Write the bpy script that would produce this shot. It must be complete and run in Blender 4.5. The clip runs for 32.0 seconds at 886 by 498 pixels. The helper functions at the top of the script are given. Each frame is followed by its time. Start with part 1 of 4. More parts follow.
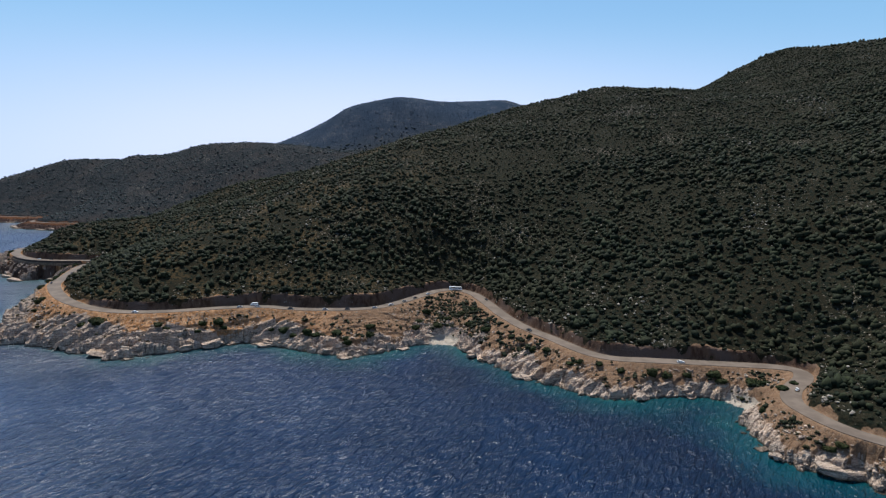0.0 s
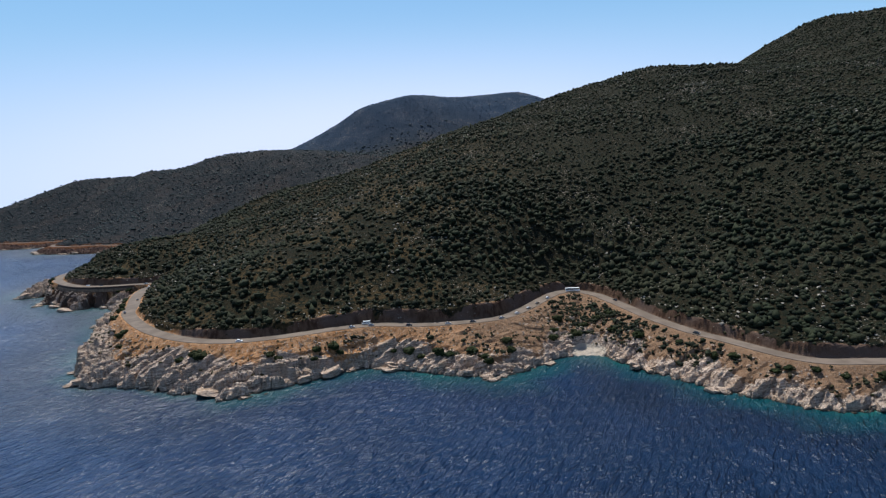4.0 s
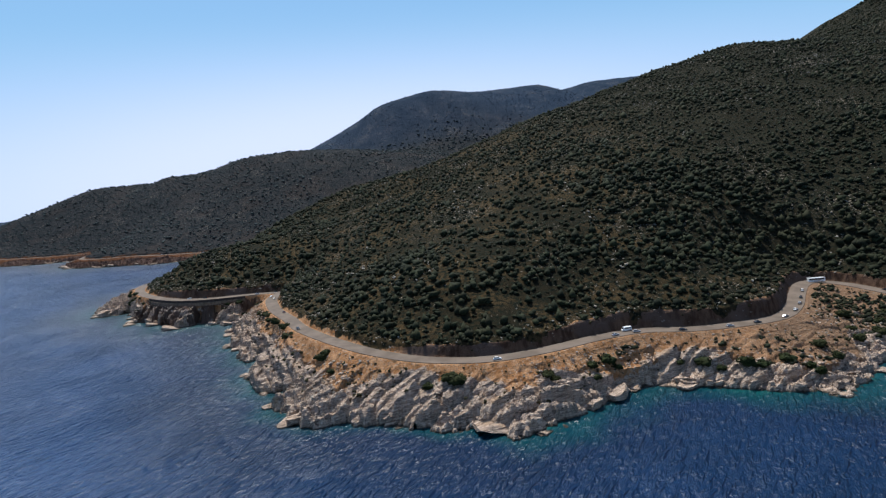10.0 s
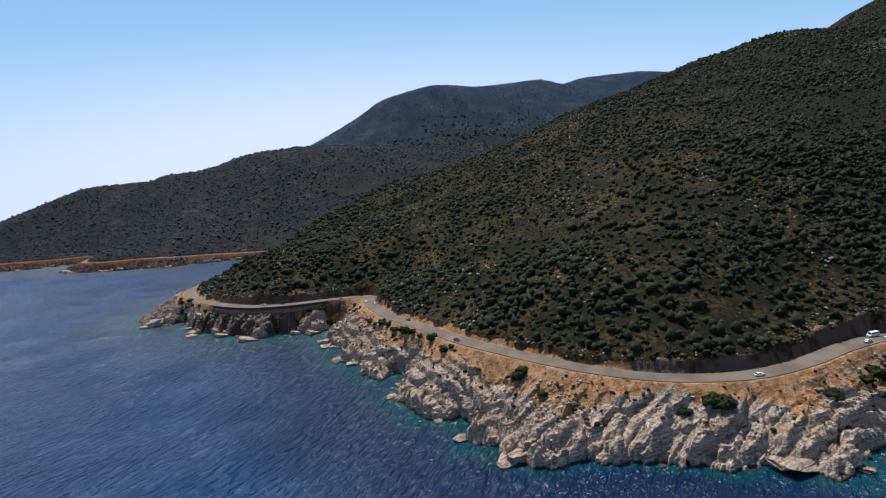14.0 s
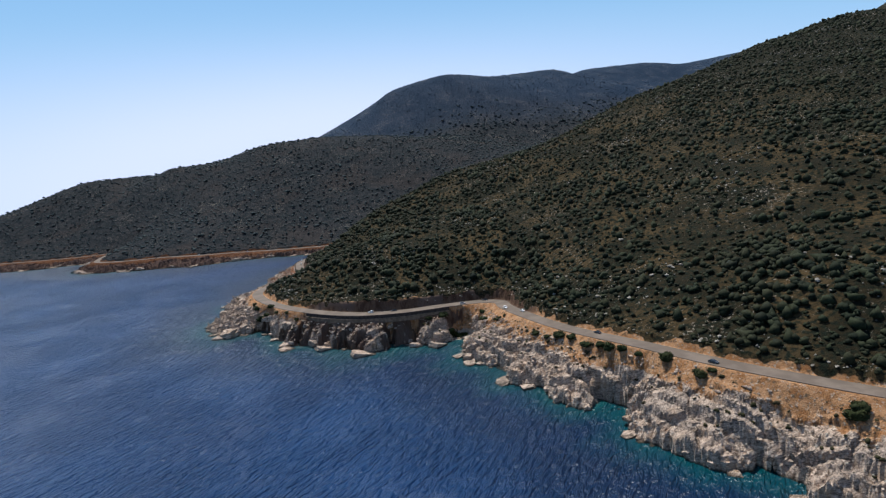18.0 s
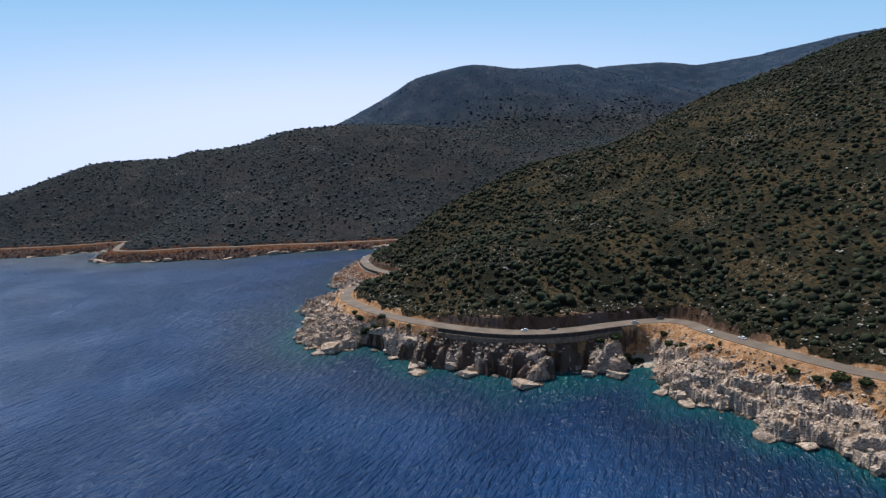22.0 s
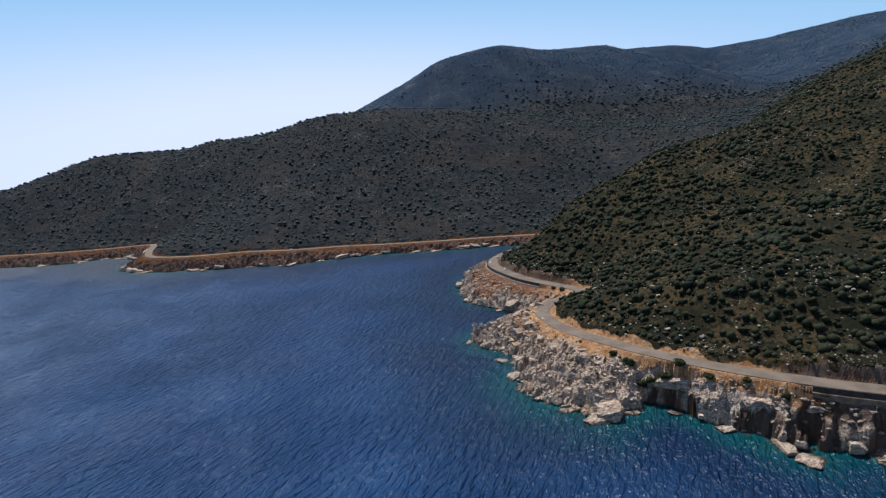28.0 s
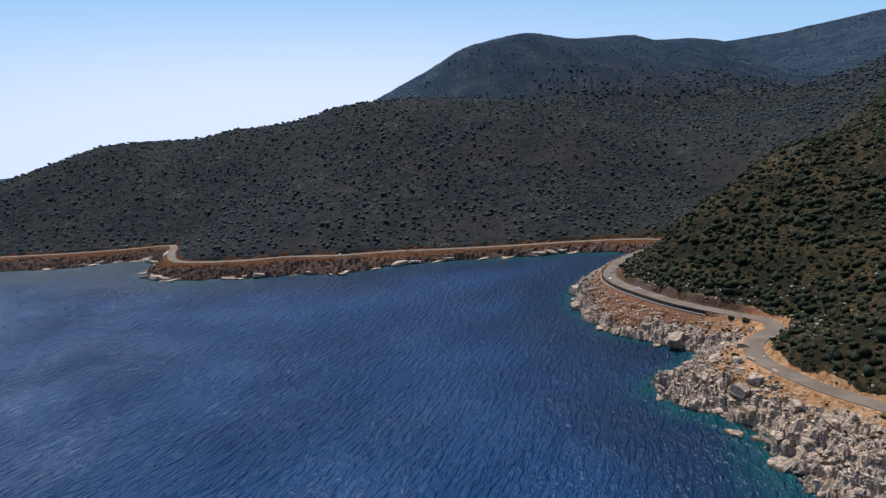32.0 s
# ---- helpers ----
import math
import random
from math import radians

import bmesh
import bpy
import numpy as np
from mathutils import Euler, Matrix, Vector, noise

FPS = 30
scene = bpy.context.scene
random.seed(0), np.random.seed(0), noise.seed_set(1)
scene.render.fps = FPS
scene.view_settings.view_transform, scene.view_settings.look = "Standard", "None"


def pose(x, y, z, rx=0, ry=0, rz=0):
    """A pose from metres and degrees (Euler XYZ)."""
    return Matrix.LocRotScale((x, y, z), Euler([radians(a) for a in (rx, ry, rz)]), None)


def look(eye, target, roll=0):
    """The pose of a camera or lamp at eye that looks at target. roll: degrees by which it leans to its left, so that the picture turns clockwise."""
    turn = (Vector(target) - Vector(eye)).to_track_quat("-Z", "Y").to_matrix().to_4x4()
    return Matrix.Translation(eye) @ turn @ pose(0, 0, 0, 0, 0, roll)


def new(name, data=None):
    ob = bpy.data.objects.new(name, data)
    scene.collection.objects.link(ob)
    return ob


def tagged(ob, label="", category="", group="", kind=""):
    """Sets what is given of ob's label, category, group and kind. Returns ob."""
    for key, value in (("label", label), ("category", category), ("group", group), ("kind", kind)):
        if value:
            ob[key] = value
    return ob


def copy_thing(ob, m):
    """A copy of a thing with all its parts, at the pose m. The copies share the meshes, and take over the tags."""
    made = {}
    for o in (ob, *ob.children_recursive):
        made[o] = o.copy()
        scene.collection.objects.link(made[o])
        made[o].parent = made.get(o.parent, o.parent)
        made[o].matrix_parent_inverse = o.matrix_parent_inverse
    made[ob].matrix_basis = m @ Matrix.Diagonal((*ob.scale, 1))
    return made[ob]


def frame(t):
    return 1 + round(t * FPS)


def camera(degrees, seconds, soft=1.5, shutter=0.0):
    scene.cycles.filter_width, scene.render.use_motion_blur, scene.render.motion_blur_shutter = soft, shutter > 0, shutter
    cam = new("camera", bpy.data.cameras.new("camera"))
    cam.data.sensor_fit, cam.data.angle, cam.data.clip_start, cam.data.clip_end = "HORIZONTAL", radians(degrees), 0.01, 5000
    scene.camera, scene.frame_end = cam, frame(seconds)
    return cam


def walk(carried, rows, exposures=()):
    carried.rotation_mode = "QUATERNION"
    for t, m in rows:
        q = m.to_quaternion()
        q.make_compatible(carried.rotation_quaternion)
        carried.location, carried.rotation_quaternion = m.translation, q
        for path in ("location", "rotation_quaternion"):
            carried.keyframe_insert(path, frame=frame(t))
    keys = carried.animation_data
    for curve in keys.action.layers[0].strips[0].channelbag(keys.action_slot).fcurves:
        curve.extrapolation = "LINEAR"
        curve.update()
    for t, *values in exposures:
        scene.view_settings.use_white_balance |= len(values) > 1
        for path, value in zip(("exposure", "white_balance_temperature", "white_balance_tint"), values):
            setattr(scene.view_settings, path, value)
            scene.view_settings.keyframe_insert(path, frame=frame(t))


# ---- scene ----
cam = camera(77.2, 32.0, 1.3)
PATH = [
    (0, (0.07, 0.1, 93.85), (0.14, 49.75, 88.08), 1.0),
    (0.5, (-8.11, 5.07, 93.56), (-8.03, 54.74, 87.76), 0.6),
    (1, (-17.14, 10.61, 93.36), (-17.06, 60.28, 87.54), 0.1),
    (1.5, (-25.7, 15.7, 93.22), (-25.6, 65.35, 87.4), -0.4),
    (2, (-35.88, 21.53, 92.97), (-35.73, 71.18, 87.15), -1.0),
    (2.5, (-43.96, 26.05, 92.64), (-43.81, 75.7, 86.81), -1.4),
    (4.5, (-82.56, 46.27, 91.4), (-82.36, 95.92, 85.5), -3.1),
    (5, (-92.32, 50.86, 91.12), (-92.09, 100.51, 85.2), -3.5),
    (5.5, (-102.09, 55.45, 90.44), (-101.82, 105.1, 84.56), -3.9),
    (6, (-113.65, 60.88, 90.08), (-113.35, 110.53, 84.18), -4.3),
    (6.5, (-123.63, 65.47, 89.75), (-123.33, 115.12, 83.83), -4.3),
    (7, (-134.7, 70.4, 89.5), (-134.38, 120.05, 83.6), -4.3),
    (7.5, (-144.81, 74.94, 88.99), (-144.46, 124.61, 83.14), -4.3),
    (8, (-155.9, 79.82, 89.0), (-155.28, 129.47, 83.17), -4.3),
    (8.5, (-166.31, 84.35, 88.75), (-165.43, 134.0, 82.95), -4.4),
    (9, (-178.37, 89.85, 88.62), (-177.27, 139.5, 82.82), -4.4),
    (9.5, (-187.96, 94.21, 88.47), (-186.63, 143.83, 82.64), -4.5),
    (10, (-199.29, 99.67, 88.34), (-197.76, 149.29, 82.52), -4.6),
    (10.5, (-209.75, 104.71, 88.63), (-207.95, 154.34, 82.78), -4.6),
    (11, (-221.97, 110.59, 88.74), (-219.72, 160.19, 82.84), -4.7),
    (11.5, (-231.67, 115.57, 88.89), (-228.99, 165.17, 82.96), -4.7),
    (12, (-243.0, 121.59, 88.92), (-239.8, 171.11, 82.97), -4.8),
    (12.5, (-253.43, 127.32, 88.99), (-250.01, 176.85, 83.01), -4.8),
    (13, (-264.55, 133.93, 89.12), (-261.05, 183.45, 83.15), -4.9),
    (13.5, (-274.96, 140.17, 89.12), (-271.33, 189.67, 83.12), -5.0),
    (14, (-285.95, 147.06, 89.19), (-282.2, 196.54, 83.11), -5.0),
    (14.5, (-295.38, 153.4, 89.23), (-291.53, 202.87, 83.15), -5.1),
    (16.5, (-338.52, 183.47, 90.34), (-333.87, 232.85, 83.92), -5.2),
    (17, (-348.78, 191.48, 90.79), (-343.98, 240.83, 84.29), -5.1),
    (17.5, (-358.57, 199.2, 91.04), (-353.59, 248.53, 84.47), -5.1),
    (18, (-369.77, 208.36, 91.35), (-364.54, 257.64, 84.7), -5.2),
    (18.5, (-378.6, 215.79, 91.59), (-373.23, 265.04, 84.87), -5.3),
    (19, (-388.9, 224.66, 91.91), (-383.42, 273.88, 85.11), -5.0),
    (19.5, (-398.5, 232.86, 92.24), (-392.9, 282.06, 85.39), -4.6),
    (20, (-408.86, 241.82, 92.64), (-403.09, 291.0, 85.72), -4.3),
    (20.5, (-418.39, 250.1, 92.98), (-412.49, 299.25, 86.0), -3.9),
    (21, (-429.59, 260.05, 93.25), (-423.52, 309.17, 86.2), -3.6),
    (21.5, (-438.2, 267.89, 93.51), (-432.05, 317.01, 86.43), -3.2),
    (22, (-448.69, 277.22, 93.84), (-442.36, 326.29, 86.69), -3.2),
    (22.5, (-457.28, 285.13, 94.06), (-450.81, 334.18, 86.84), -3.3),
    (23, (-467.51, 294.58, 94.4), (-460.81, 343.6, 87.13), -3.3),
    (23.5, (-477.67, 304.24, 94.68), (-470.8, 353.21, 87.31), -3.3),
    (24, (-487.0, 313.05, 95.06), (-479.95, 362.0, 87.61), -3.3),
    (24.5, (-497.78, 323.57, 95.37), (-490.56, 372.47, 87.85), -3.4),
    (25, (-506.88, 332.82, 95.59), (-499.53, 381.7, 88.01), -3.3),
    (25.5, (-516.71, 342.95, 95.83), (-509.19, 391.77, 88.18), -3.4),
    (27.5, (-552.77, 382.82, 96.79), (-544.75, 431.52, 88.84), -3.9),
    (28, (-561.07, 392.21, 97.4), (-552.92, 440.89, 89.32), -4.0),
    (28.5, (-569.9, 402.77, 97.89), (-561.6, 451.39, 89.74), -4.1),
    (29, (-578.65, 413.19, 98.46), (-570.2, 461.77, 90.21), -4.2),
    (29.5, (-585.92, 422.3, 99.04), (-577.39, 470.87, 90.74), -4.2),
    (30, (-593.78, 435.36, 99.29), (-585.13, 483.86, 90.82), -4.3),
    (30.5, (-600.54, 447.37, 99.73), (-591.87, 495.84, 91.15), -4.2),
    (31, (-608.12, 458.62, 100.2), (-599.34, 507.07, 91.6), -4.1),
    (31.5, (-614.53, 469.0, 100.76), (-605.73, 517.45, 92.16), -3.8),
    (32, (-621.95, 481.24, 101.2), (-613.05, 529.67, 92.55), -3.4),
]
walk(cam, [(t, look(eye, target, roll)) for t, eye, target, roll in PATH], [(0, 0.34, 5600, 6), (32, 0.34, 5600, 6)])

# ---- daylight: a high sun ahead of the flight, over the ridge ----
SUN_AZIMUTH, SUN_HEIGHT = radians(-16.0), radians(64.0)  # azimuth from +y towards +x
world = bpy.data.worlds.new("sky")
scene.world = world
world.use_nodes = True
wn = world.node_tree.nodes
sky = wn.new("ShaderNodeTexSky")
sky.sky_type, sky.sun_disc = "NISHITA", False
sky.sun_elevation, sky.sun_rotation = SUN_HEIGHT, SUN_AZIMUTH
sky.altitude, sky.air_density, sky.dust_density, sky.ozone_density = 60.0, 1.0, 0.8, 2.0
wn["Background"].inputs["Strength"].default_value = 0.094


def world_math(op, a, b=0.0):
    n = wn.new("ShaderNodeMath")
    n.operation = op
    for value, socket in ((a, n.inputs[0]), (b, n.inputs[1])):
        if isinstance(value, bpy.types.NodeSocket):
            world.node_tree.links.new(value, socket)
        else:
            socket.default_value = value
    return n.outputs[0]


def world_mix(value, lo, hi, most, under, color):
    """Lays a colour over the sky, full at lo and gone at hi."""
    fade, mixer = wn.new("ShaderNodeMapRange"), wn.new("ShaderNodeMix")
    fade.interpolation_type, mixer.data_type = "SMOOTHSTEP", "RGBA"
    for k, v in (("From Min", lo), ("From Max", hi), ("To Min", most), ("To Max", 0.0)):
        fade.inputs[k].default_value = v
    mixer.inputs[7].default_value = (*color, 1)
    for a, b in ((value, fade.inputs["Value"]), (fade.outputs[0], mixer.inputs[0]), (under, mixer.inputs[6])):
        world.node_tree.links.new(a, b)
    return mixer.outputs[2]


# clear pale blue low in the sky, and a milky summer haze over the horizon, widest below the sun
coord, split = wn.new("ShaderNodeTexCoord"), wn.new("ShaderNodeSeparateXYZ")
world.node_tree.links.new(coord.outputs["Generated"], split.inputs[0])
HAZE_TURN = radians(-4.0)
aside = world_math("SUBTRACT", world_math("MULTIPLY", split.outputs["X"], math.cos(HAZE_TURN)), world_math("MULTIPLY", split.outputs["Y"], math.sin(HAZE_TURN)))
spread = world_math("SQRT", world_math("ADD", world_math("POWER", world_math("DIVIDE", split.outputs["Z"], 0.25), 2.0),
                                       world_math("POWER", world_math("ABSOLUTE", world_math("DIVIDE", aside, 0.95)), 2.0)))
air = world_mix(split.outputs["Z"], 0.1, 0.6, 0.95, sky.outputs[0], (2.85, 4.75, 6.5))
air = world_mix(spread, 0.35, 1.25, 0.97, air, (6.9, 6.95, 8.4))
world.node_tree.links.new(air, wn["Background"].inputs["Color"])
sun_data = bpy.data.lights.new("sun", "SUN")
sun_data.energy, sun_data.angle, sun_data.color = 5.0, radians(0.53), (1.0, 0.885, 0.74)
sun = new("sun", sun_data)
sun_way = Vector((math.sin(SUN_AZIMUTH) * math.cos(SUN_HEIGHT), math.cos(SUN_AZIMUTH) * math.cos(SUN_HEIGHT), math.sin(SUN_HEIGHT)))
sun.matrix_world = Matrix.Translation(sun_way * 900) @ sun_way.to_track_quat("Z", "Y").to_matrix().to_4x4()


# ---- materials ----
class Mat:
    """A small builder of node materials."""

    def __init__(self, name, rough=0.8, spec=0.3):
        self.m = bpy.data.materials.new(name)
        self.m.use_nodes = True
        self.t = self.m.node_tree
        self.b = self.t.nodes["Principled BSDF"]
        self.b.inputs["Roughness"].default_value = rough
        self.b.inputs["Specular IOR Level"].default_value = spec
        self.pos = self.t.nodes.new("ShaderNodeNewGeometry").outputs["Position"]

    def put(self, value, socket):
        if isinstance(value, bpy.types.NodeSocket):
            self.t.links.new(value, socket)
        else:
            socket.default_value = value

    def mapped(self, scale=(1, 1, 1), turn=(0, 0, 0), source=None):
        n = self.t.nodes.new("ShaderNodeMapping")
        n.inputs["Scale"].default_value, n.inputs["Rotation"].default_value = scale, turn
        self.put(source or self.pos, n.inputs["Vector"])
        return n.outputs[0]

    def noise(self, scale, detail=4.0, rough=0.55, vec=None, warp=0.0):
        n = self.t.nodes.new("ShaderNodeTexNoise")
        n.inputs["Scale"].default_value, n.inputs["Detail"].default_value = scale, detail
        n.inputs["Roughness"].default_value, n.inputs["Distortion"].default_value = rough, warp
        self.put(vec or self.pos, n.inputs["Vector"])
        return n.outputs["Fac"]

    def cells(self, scale, vec=None, feature="F1", out="Distance"):
        n = self.t.nodes.new("ShaderNodeTexVoronoi")
        n.feature = feature
        n.inputs["Scale"].default_value = scale
        self.put(vec or self.pos, n.inputs["Vector"])
        return n.outputs[out]

    def ramp(self, fac, lo, hi, a=0.0, b=1.0):
        n = self.t.nodes.new("ShaderNodeMapRange")
        n.interpolation_type = "SMOOTHSTEP"
        for k, v in zip(("Value", "From Min", "From Max", "To Min", "To Max"), (fac, lo, hi, a, b)):
            self.put(v, n.inputs[k])
        return n.outputs[0]

    def math(self, op, a, b=0.0):
        n = self.t.nodes.new("ShaderNodeMath")
        n.operation = op
        self.put(a, n.inputs[0])
        self.put(b, n.inputs[1])
        return n.outputs[0]

    def mix(self, fac, a, b, kind="MIX"):
        n = self.t.nodes.new("ShaderNodeMix")
        n.data_type, n.blend_type = "RGBA", kind
        self.put(fac, n.inputs[0])
        self.put((*a, 1) if isinstance(a, tuple) else a, n.inputs[6])
        self.put((*b, 1) if isinstance(b, tuple) else b, n.inputs[7])
        return n.outputs[2]

    def attr(self, name):
        n = self.t.nodes.new("ShaderNodeAttribute")
        n.attribute_name = name
        return n.outputs["Fac"]

    def height(self, axis="Z"):
        n = self.t.nodes.new("ShaderNodeSeparateXYZ")
        self.put(self.pos, n.inputs[0])
        return n.outputs[axis]

    def random(self):
        return self.t.nodes.new("ShaderNodeObjectInfo").outputs["Random"]

    def island(self):
        for n in self.t.nodes:
            if n.bl_idname == "ShaderNodeNewGeometry":
                return n.outputs["Random Per Island"]

    def bump(self, height, strength=0.5, distance=0.3):
        n = self.t.nodes.new("ShaderNodeBump")
        n.inputs["Strength"].default_value, n.inputs["Distance"].default_value = strength, distance
        self.put(height, n.inputs["Height"])
        self.t.links.new(n.outputs[0], self.b.inputs["Normal"])
        return self

    def done(self, color):
        self.put((*color, 1) if isinstance(color, tuple) else color, self.b.inputs["Base Color"])
        return self.m


def plain(name, color, rough=0.5, metal=0.0, spec=0.4, vary=0.12, scale=3.0):
    m = Mat(name, rough, spec)
    m.b.inputs["Metallic"].default_value = metal
    dark = tuple(c * (1 - vary) for c in color)
    return m.done(m.mix(m.ramp(m.noise(scale), 0.35, 0.65), dark, color))


def land_material(name="limestone_and_soil", tint=(1.0, 1.0, 1.0)):
    """Limestone, orange soil and dry maquis ground, by the masks soil and veg."""
    m = Mat(name, 0.95, 0.04)
    strata = m.mapped((0.25, 0.9, 1.7), (0, 0, 0), m.mapped((1, 1, 1), (0.3, 0, 0), m.mapped((1, 1, 1), (0, 0, -0.38))))
    grain = m.noise(0.9, 6, 0.62, strata)
    patch = m.noise(0.06, 3)
    fine = m.noise(2.6, 5, 0.65)
    rock = m.mix(m.ramp(grain, 0.3, 0.7), (0.27, 0.185, 0.13), (0.69, 0.54, 0.42))
    rock = m.mix(m.ramp(patch, 0.42, 0.62, 0, 0.5), rock, (0.34, 0.275, 0.225))
    rock = m.mix(m.ramp(fine, 0.55, 0.75, 0, 0.6), rock, (0.80, 0.665, 0.545))
    rock = m.mix(m.ramp(m.noise(0.28, 5, 0.65), 0.52, 0.70, 0, 0.5), rock, (0.19, 0.14, 0.105))
    for size, wide in ((0.20, 0.022), (0.7, 0.036)):
        vein = m.math("ABSOLUTE", m.math("SUBTRACT", m.noise(size, 5, 0.6, strata, 0.6), 0.5))
        rock = m.mix(m.ramp(vein, 0.0, wide, 0.75, 0.0), rock, (0.05, 0.04, 0.033))
    rust = m.ramp(m.noise(0.11, 4), 0.54, 0.70, 0, 0.45)
    rock = m.mix(rust, rock, (0.42, 0.27, 0.155))
    wet = m.ramp(m.math("ADD", m.height(), m.math("MULTIPLY", m.noise(0.5, 3), -1.7)), -0.8, 0.2, 1.0, 0.0)
    rock = m.mix(wet, rock, (0.045, 0.038, 0.03))
    soil = m.mix(m.ramp(m.noise(0.25, 5), 0.35, 0.66), (0.26, 0.122, 0.048), (0.43, 0.24, 0.12))
    soil = m.mix(m.ramp(m.noise(1.1, 6, 0.65), 0.52, 0.66, 0, 0.85), soil, (0.42, 0.345, 0.265))
    soil = m.mix(m.ramp(m.noise(0.55, 6, 0.65, None, 0.4), 0.53, 0.64, 0, 0.85), soil, (0.095, 0.065, 0.038))
    rusty = m.math("MULTIPLY", m.ramp(m.height("Y"), 690, 730), m.ramp(m.height("Y"), 950, 900))
    soil = m.mix(rusty, soil, m.mix(m.noise(0.9, 5), (0.075, 0.032, 0.018), (0.25, 0.125, 0.07)))
    brown = m.ramp(m.math("ADD", m.height("X"), m.math("MULTIPLY", m.noise(0.03, 4), 160)), -60, 60, 0, 0.75)
    soil = m.mix(brown, soil, m.mix(m.noise(0.6, 6), (0.05, 0.034, 0.022), (0.27, 0.18, 0.12)))
    edge = m.math("ADD", m.attr("soil"), m.math("MULTIPLY", m.math("SUBTRACT", m.noise(0.35, 5), 0.5), 1.3))
    ground = m.mix(m.ramp(edge, 0.4, 0.6), m.mix(1.0, rock, tint, "MULTIPLY"), m.mix(1.0, soil, tint, "MULTIPLY"))
    dry = m.mix(m.ramp(m.noise(0.035, 4), 0.4, 0.62), (0.021, 0.0175, 0.0100), m.mix(m.ramp(m.height("X"), -120, 60), (0.064, 0.044, 0.021), (0.027, 0.024, 0.0145)))
    dry = m.mix(m.ramp(m.noise(0.5, 5), 0.42, 0.62), dry, (0.011, 0.0140, 0.0092))
    stone = m.ramp(m.math("ADD", m.noise(0.65, 5, 0.7), m.math("MULTIPLY", m.noise(0.02, 3), 0.35)), 0.80, 0.87)
    # Ground across the bay is tinted cool, as haze would tint it.
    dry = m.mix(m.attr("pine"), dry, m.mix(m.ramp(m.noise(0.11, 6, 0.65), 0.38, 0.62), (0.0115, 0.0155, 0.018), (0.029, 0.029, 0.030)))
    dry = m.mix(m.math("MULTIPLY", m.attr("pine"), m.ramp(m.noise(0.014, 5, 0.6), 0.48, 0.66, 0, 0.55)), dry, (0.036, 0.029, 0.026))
    # The back range turns bluer still: haze painted by distance.
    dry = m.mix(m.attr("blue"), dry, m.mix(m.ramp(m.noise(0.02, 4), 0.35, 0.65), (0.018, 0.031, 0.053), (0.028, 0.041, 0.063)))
    dry = m.mix(stone, dry, (0.24, 0.205, 0.165))
    streak = m.noise(0.5, 5, 0.6, m.mapped((1.0, 1.0, 0.15)))
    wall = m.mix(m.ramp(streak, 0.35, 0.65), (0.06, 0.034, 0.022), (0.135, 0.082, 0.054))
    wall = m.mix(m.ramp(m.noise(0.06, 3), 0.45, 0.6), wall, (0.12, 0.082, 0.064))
    # The cut mask also carries the painted shade of caves and cliff.
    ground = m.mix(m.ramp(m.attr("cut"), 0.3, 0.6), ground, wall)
    ground = m.mix(m.ramp(m.attr("sand"), 0.3, 0.6), ground, m.mix(m.noise(4.0, 4), (0.31, 0.26, 0.205), (0.45, 0.39, 0.32)))
    edge = m.math("ADD", m.attr("veg"), m.math("MULTIPLY", m.math("SUBTRACT", m.noise(0.3, 4), 0.5), 0.9))
    ground = m.mix(m.ramp(edge, 0.42, 0.58), ground, dry)
    m.bump(m.math("ADD", grain, fine), 0.9, 0.8)
    return m.done(ground)


def sea_material():
    m = Mat("sea_water", 0.31, 0.5)
    m.b.inputs["IOR"].default_value = 1.33
    deep = m.mix(m.ramp(m.noise(0.012, 3), 0.35, 0.65), (0.005, 0.025, 0.080), (0.008, 0.036, 0.108))
    # Lee water: colour darkened to stand for lost glints and hill reflection.
    deep = m.mix(m.math("MULTIPLY", m.attr("lee_dark"), m.ramp(m.noise(0.018, 3), 0.3, 0.6, 0.8, 1.0)), deep, (0.0004, 0.0075, 0.025))
    wob = m.math("ADD", m.attr("shoal"), m.math("MULTIPLY", m.math("SUBTRACT", m.noise(0.045, 4), 0.5), 0.9))
    color = m.mix(m.ramp(wob, 0.2, 0.9), deep, (0.002, 0.038, 0.050))
    color = m.mix(m.ramp(wob, 0.85, 1.3), color, (0.013, 0.105, 0.092))
    turned = m.mapped((1, 1, 1), (0, 0, -0.95))
    ripple = m.mapped((0.32, 1.0, 1.0), (0, 0, 0), turned)
    swell, chop = m.noise(0.11, 2, 0.5, ripple), m.noise(0.5, 2, 0.6, ripple, 0.4)
    chop = m.math("POWER", m.ramp(chop, 0.25, 0.8), 1.6)
    gust = m.ramp(m.noise(0.02, 3), 0.3, 0.7, 0.6, 1.15)
    small = m.noise(1.5, 2, 0.6, m.mapped((0.5, 1.0, 1.0), (0, 0, 0.35), turned))
    waves = m.math("ADD", m.math("MULTIPLY", swell, 1.4), m.math("MULTIPLY", gust, m.math("ADD", chop, m.math("MULTIPLY", small, 0.55))))
    waves = m.math("MULTIPLY", waves, m.ramp(m.attr("lee_dark"), 0.0, 1.0, 1.0, 0.5))
    m.bump(waves, 1.0, 2.2)
    return m.done(color)


def leaf_material(name, a, b, c):
    m = Mat(name, 0.8, 0.1)
    col = m.mix(m.island(), a, b)
    col = m.mix(m.ramp(m.noise(0.03, 3), 0.4, 0.65, 0, 0.6), col, c)
    col = m.mix(m.ramp(m.noise(1.6, 3), 0.45, 0.7, 0, 0.5), col, tuple(v * 0.45 for v in a))
    return m.done(col)


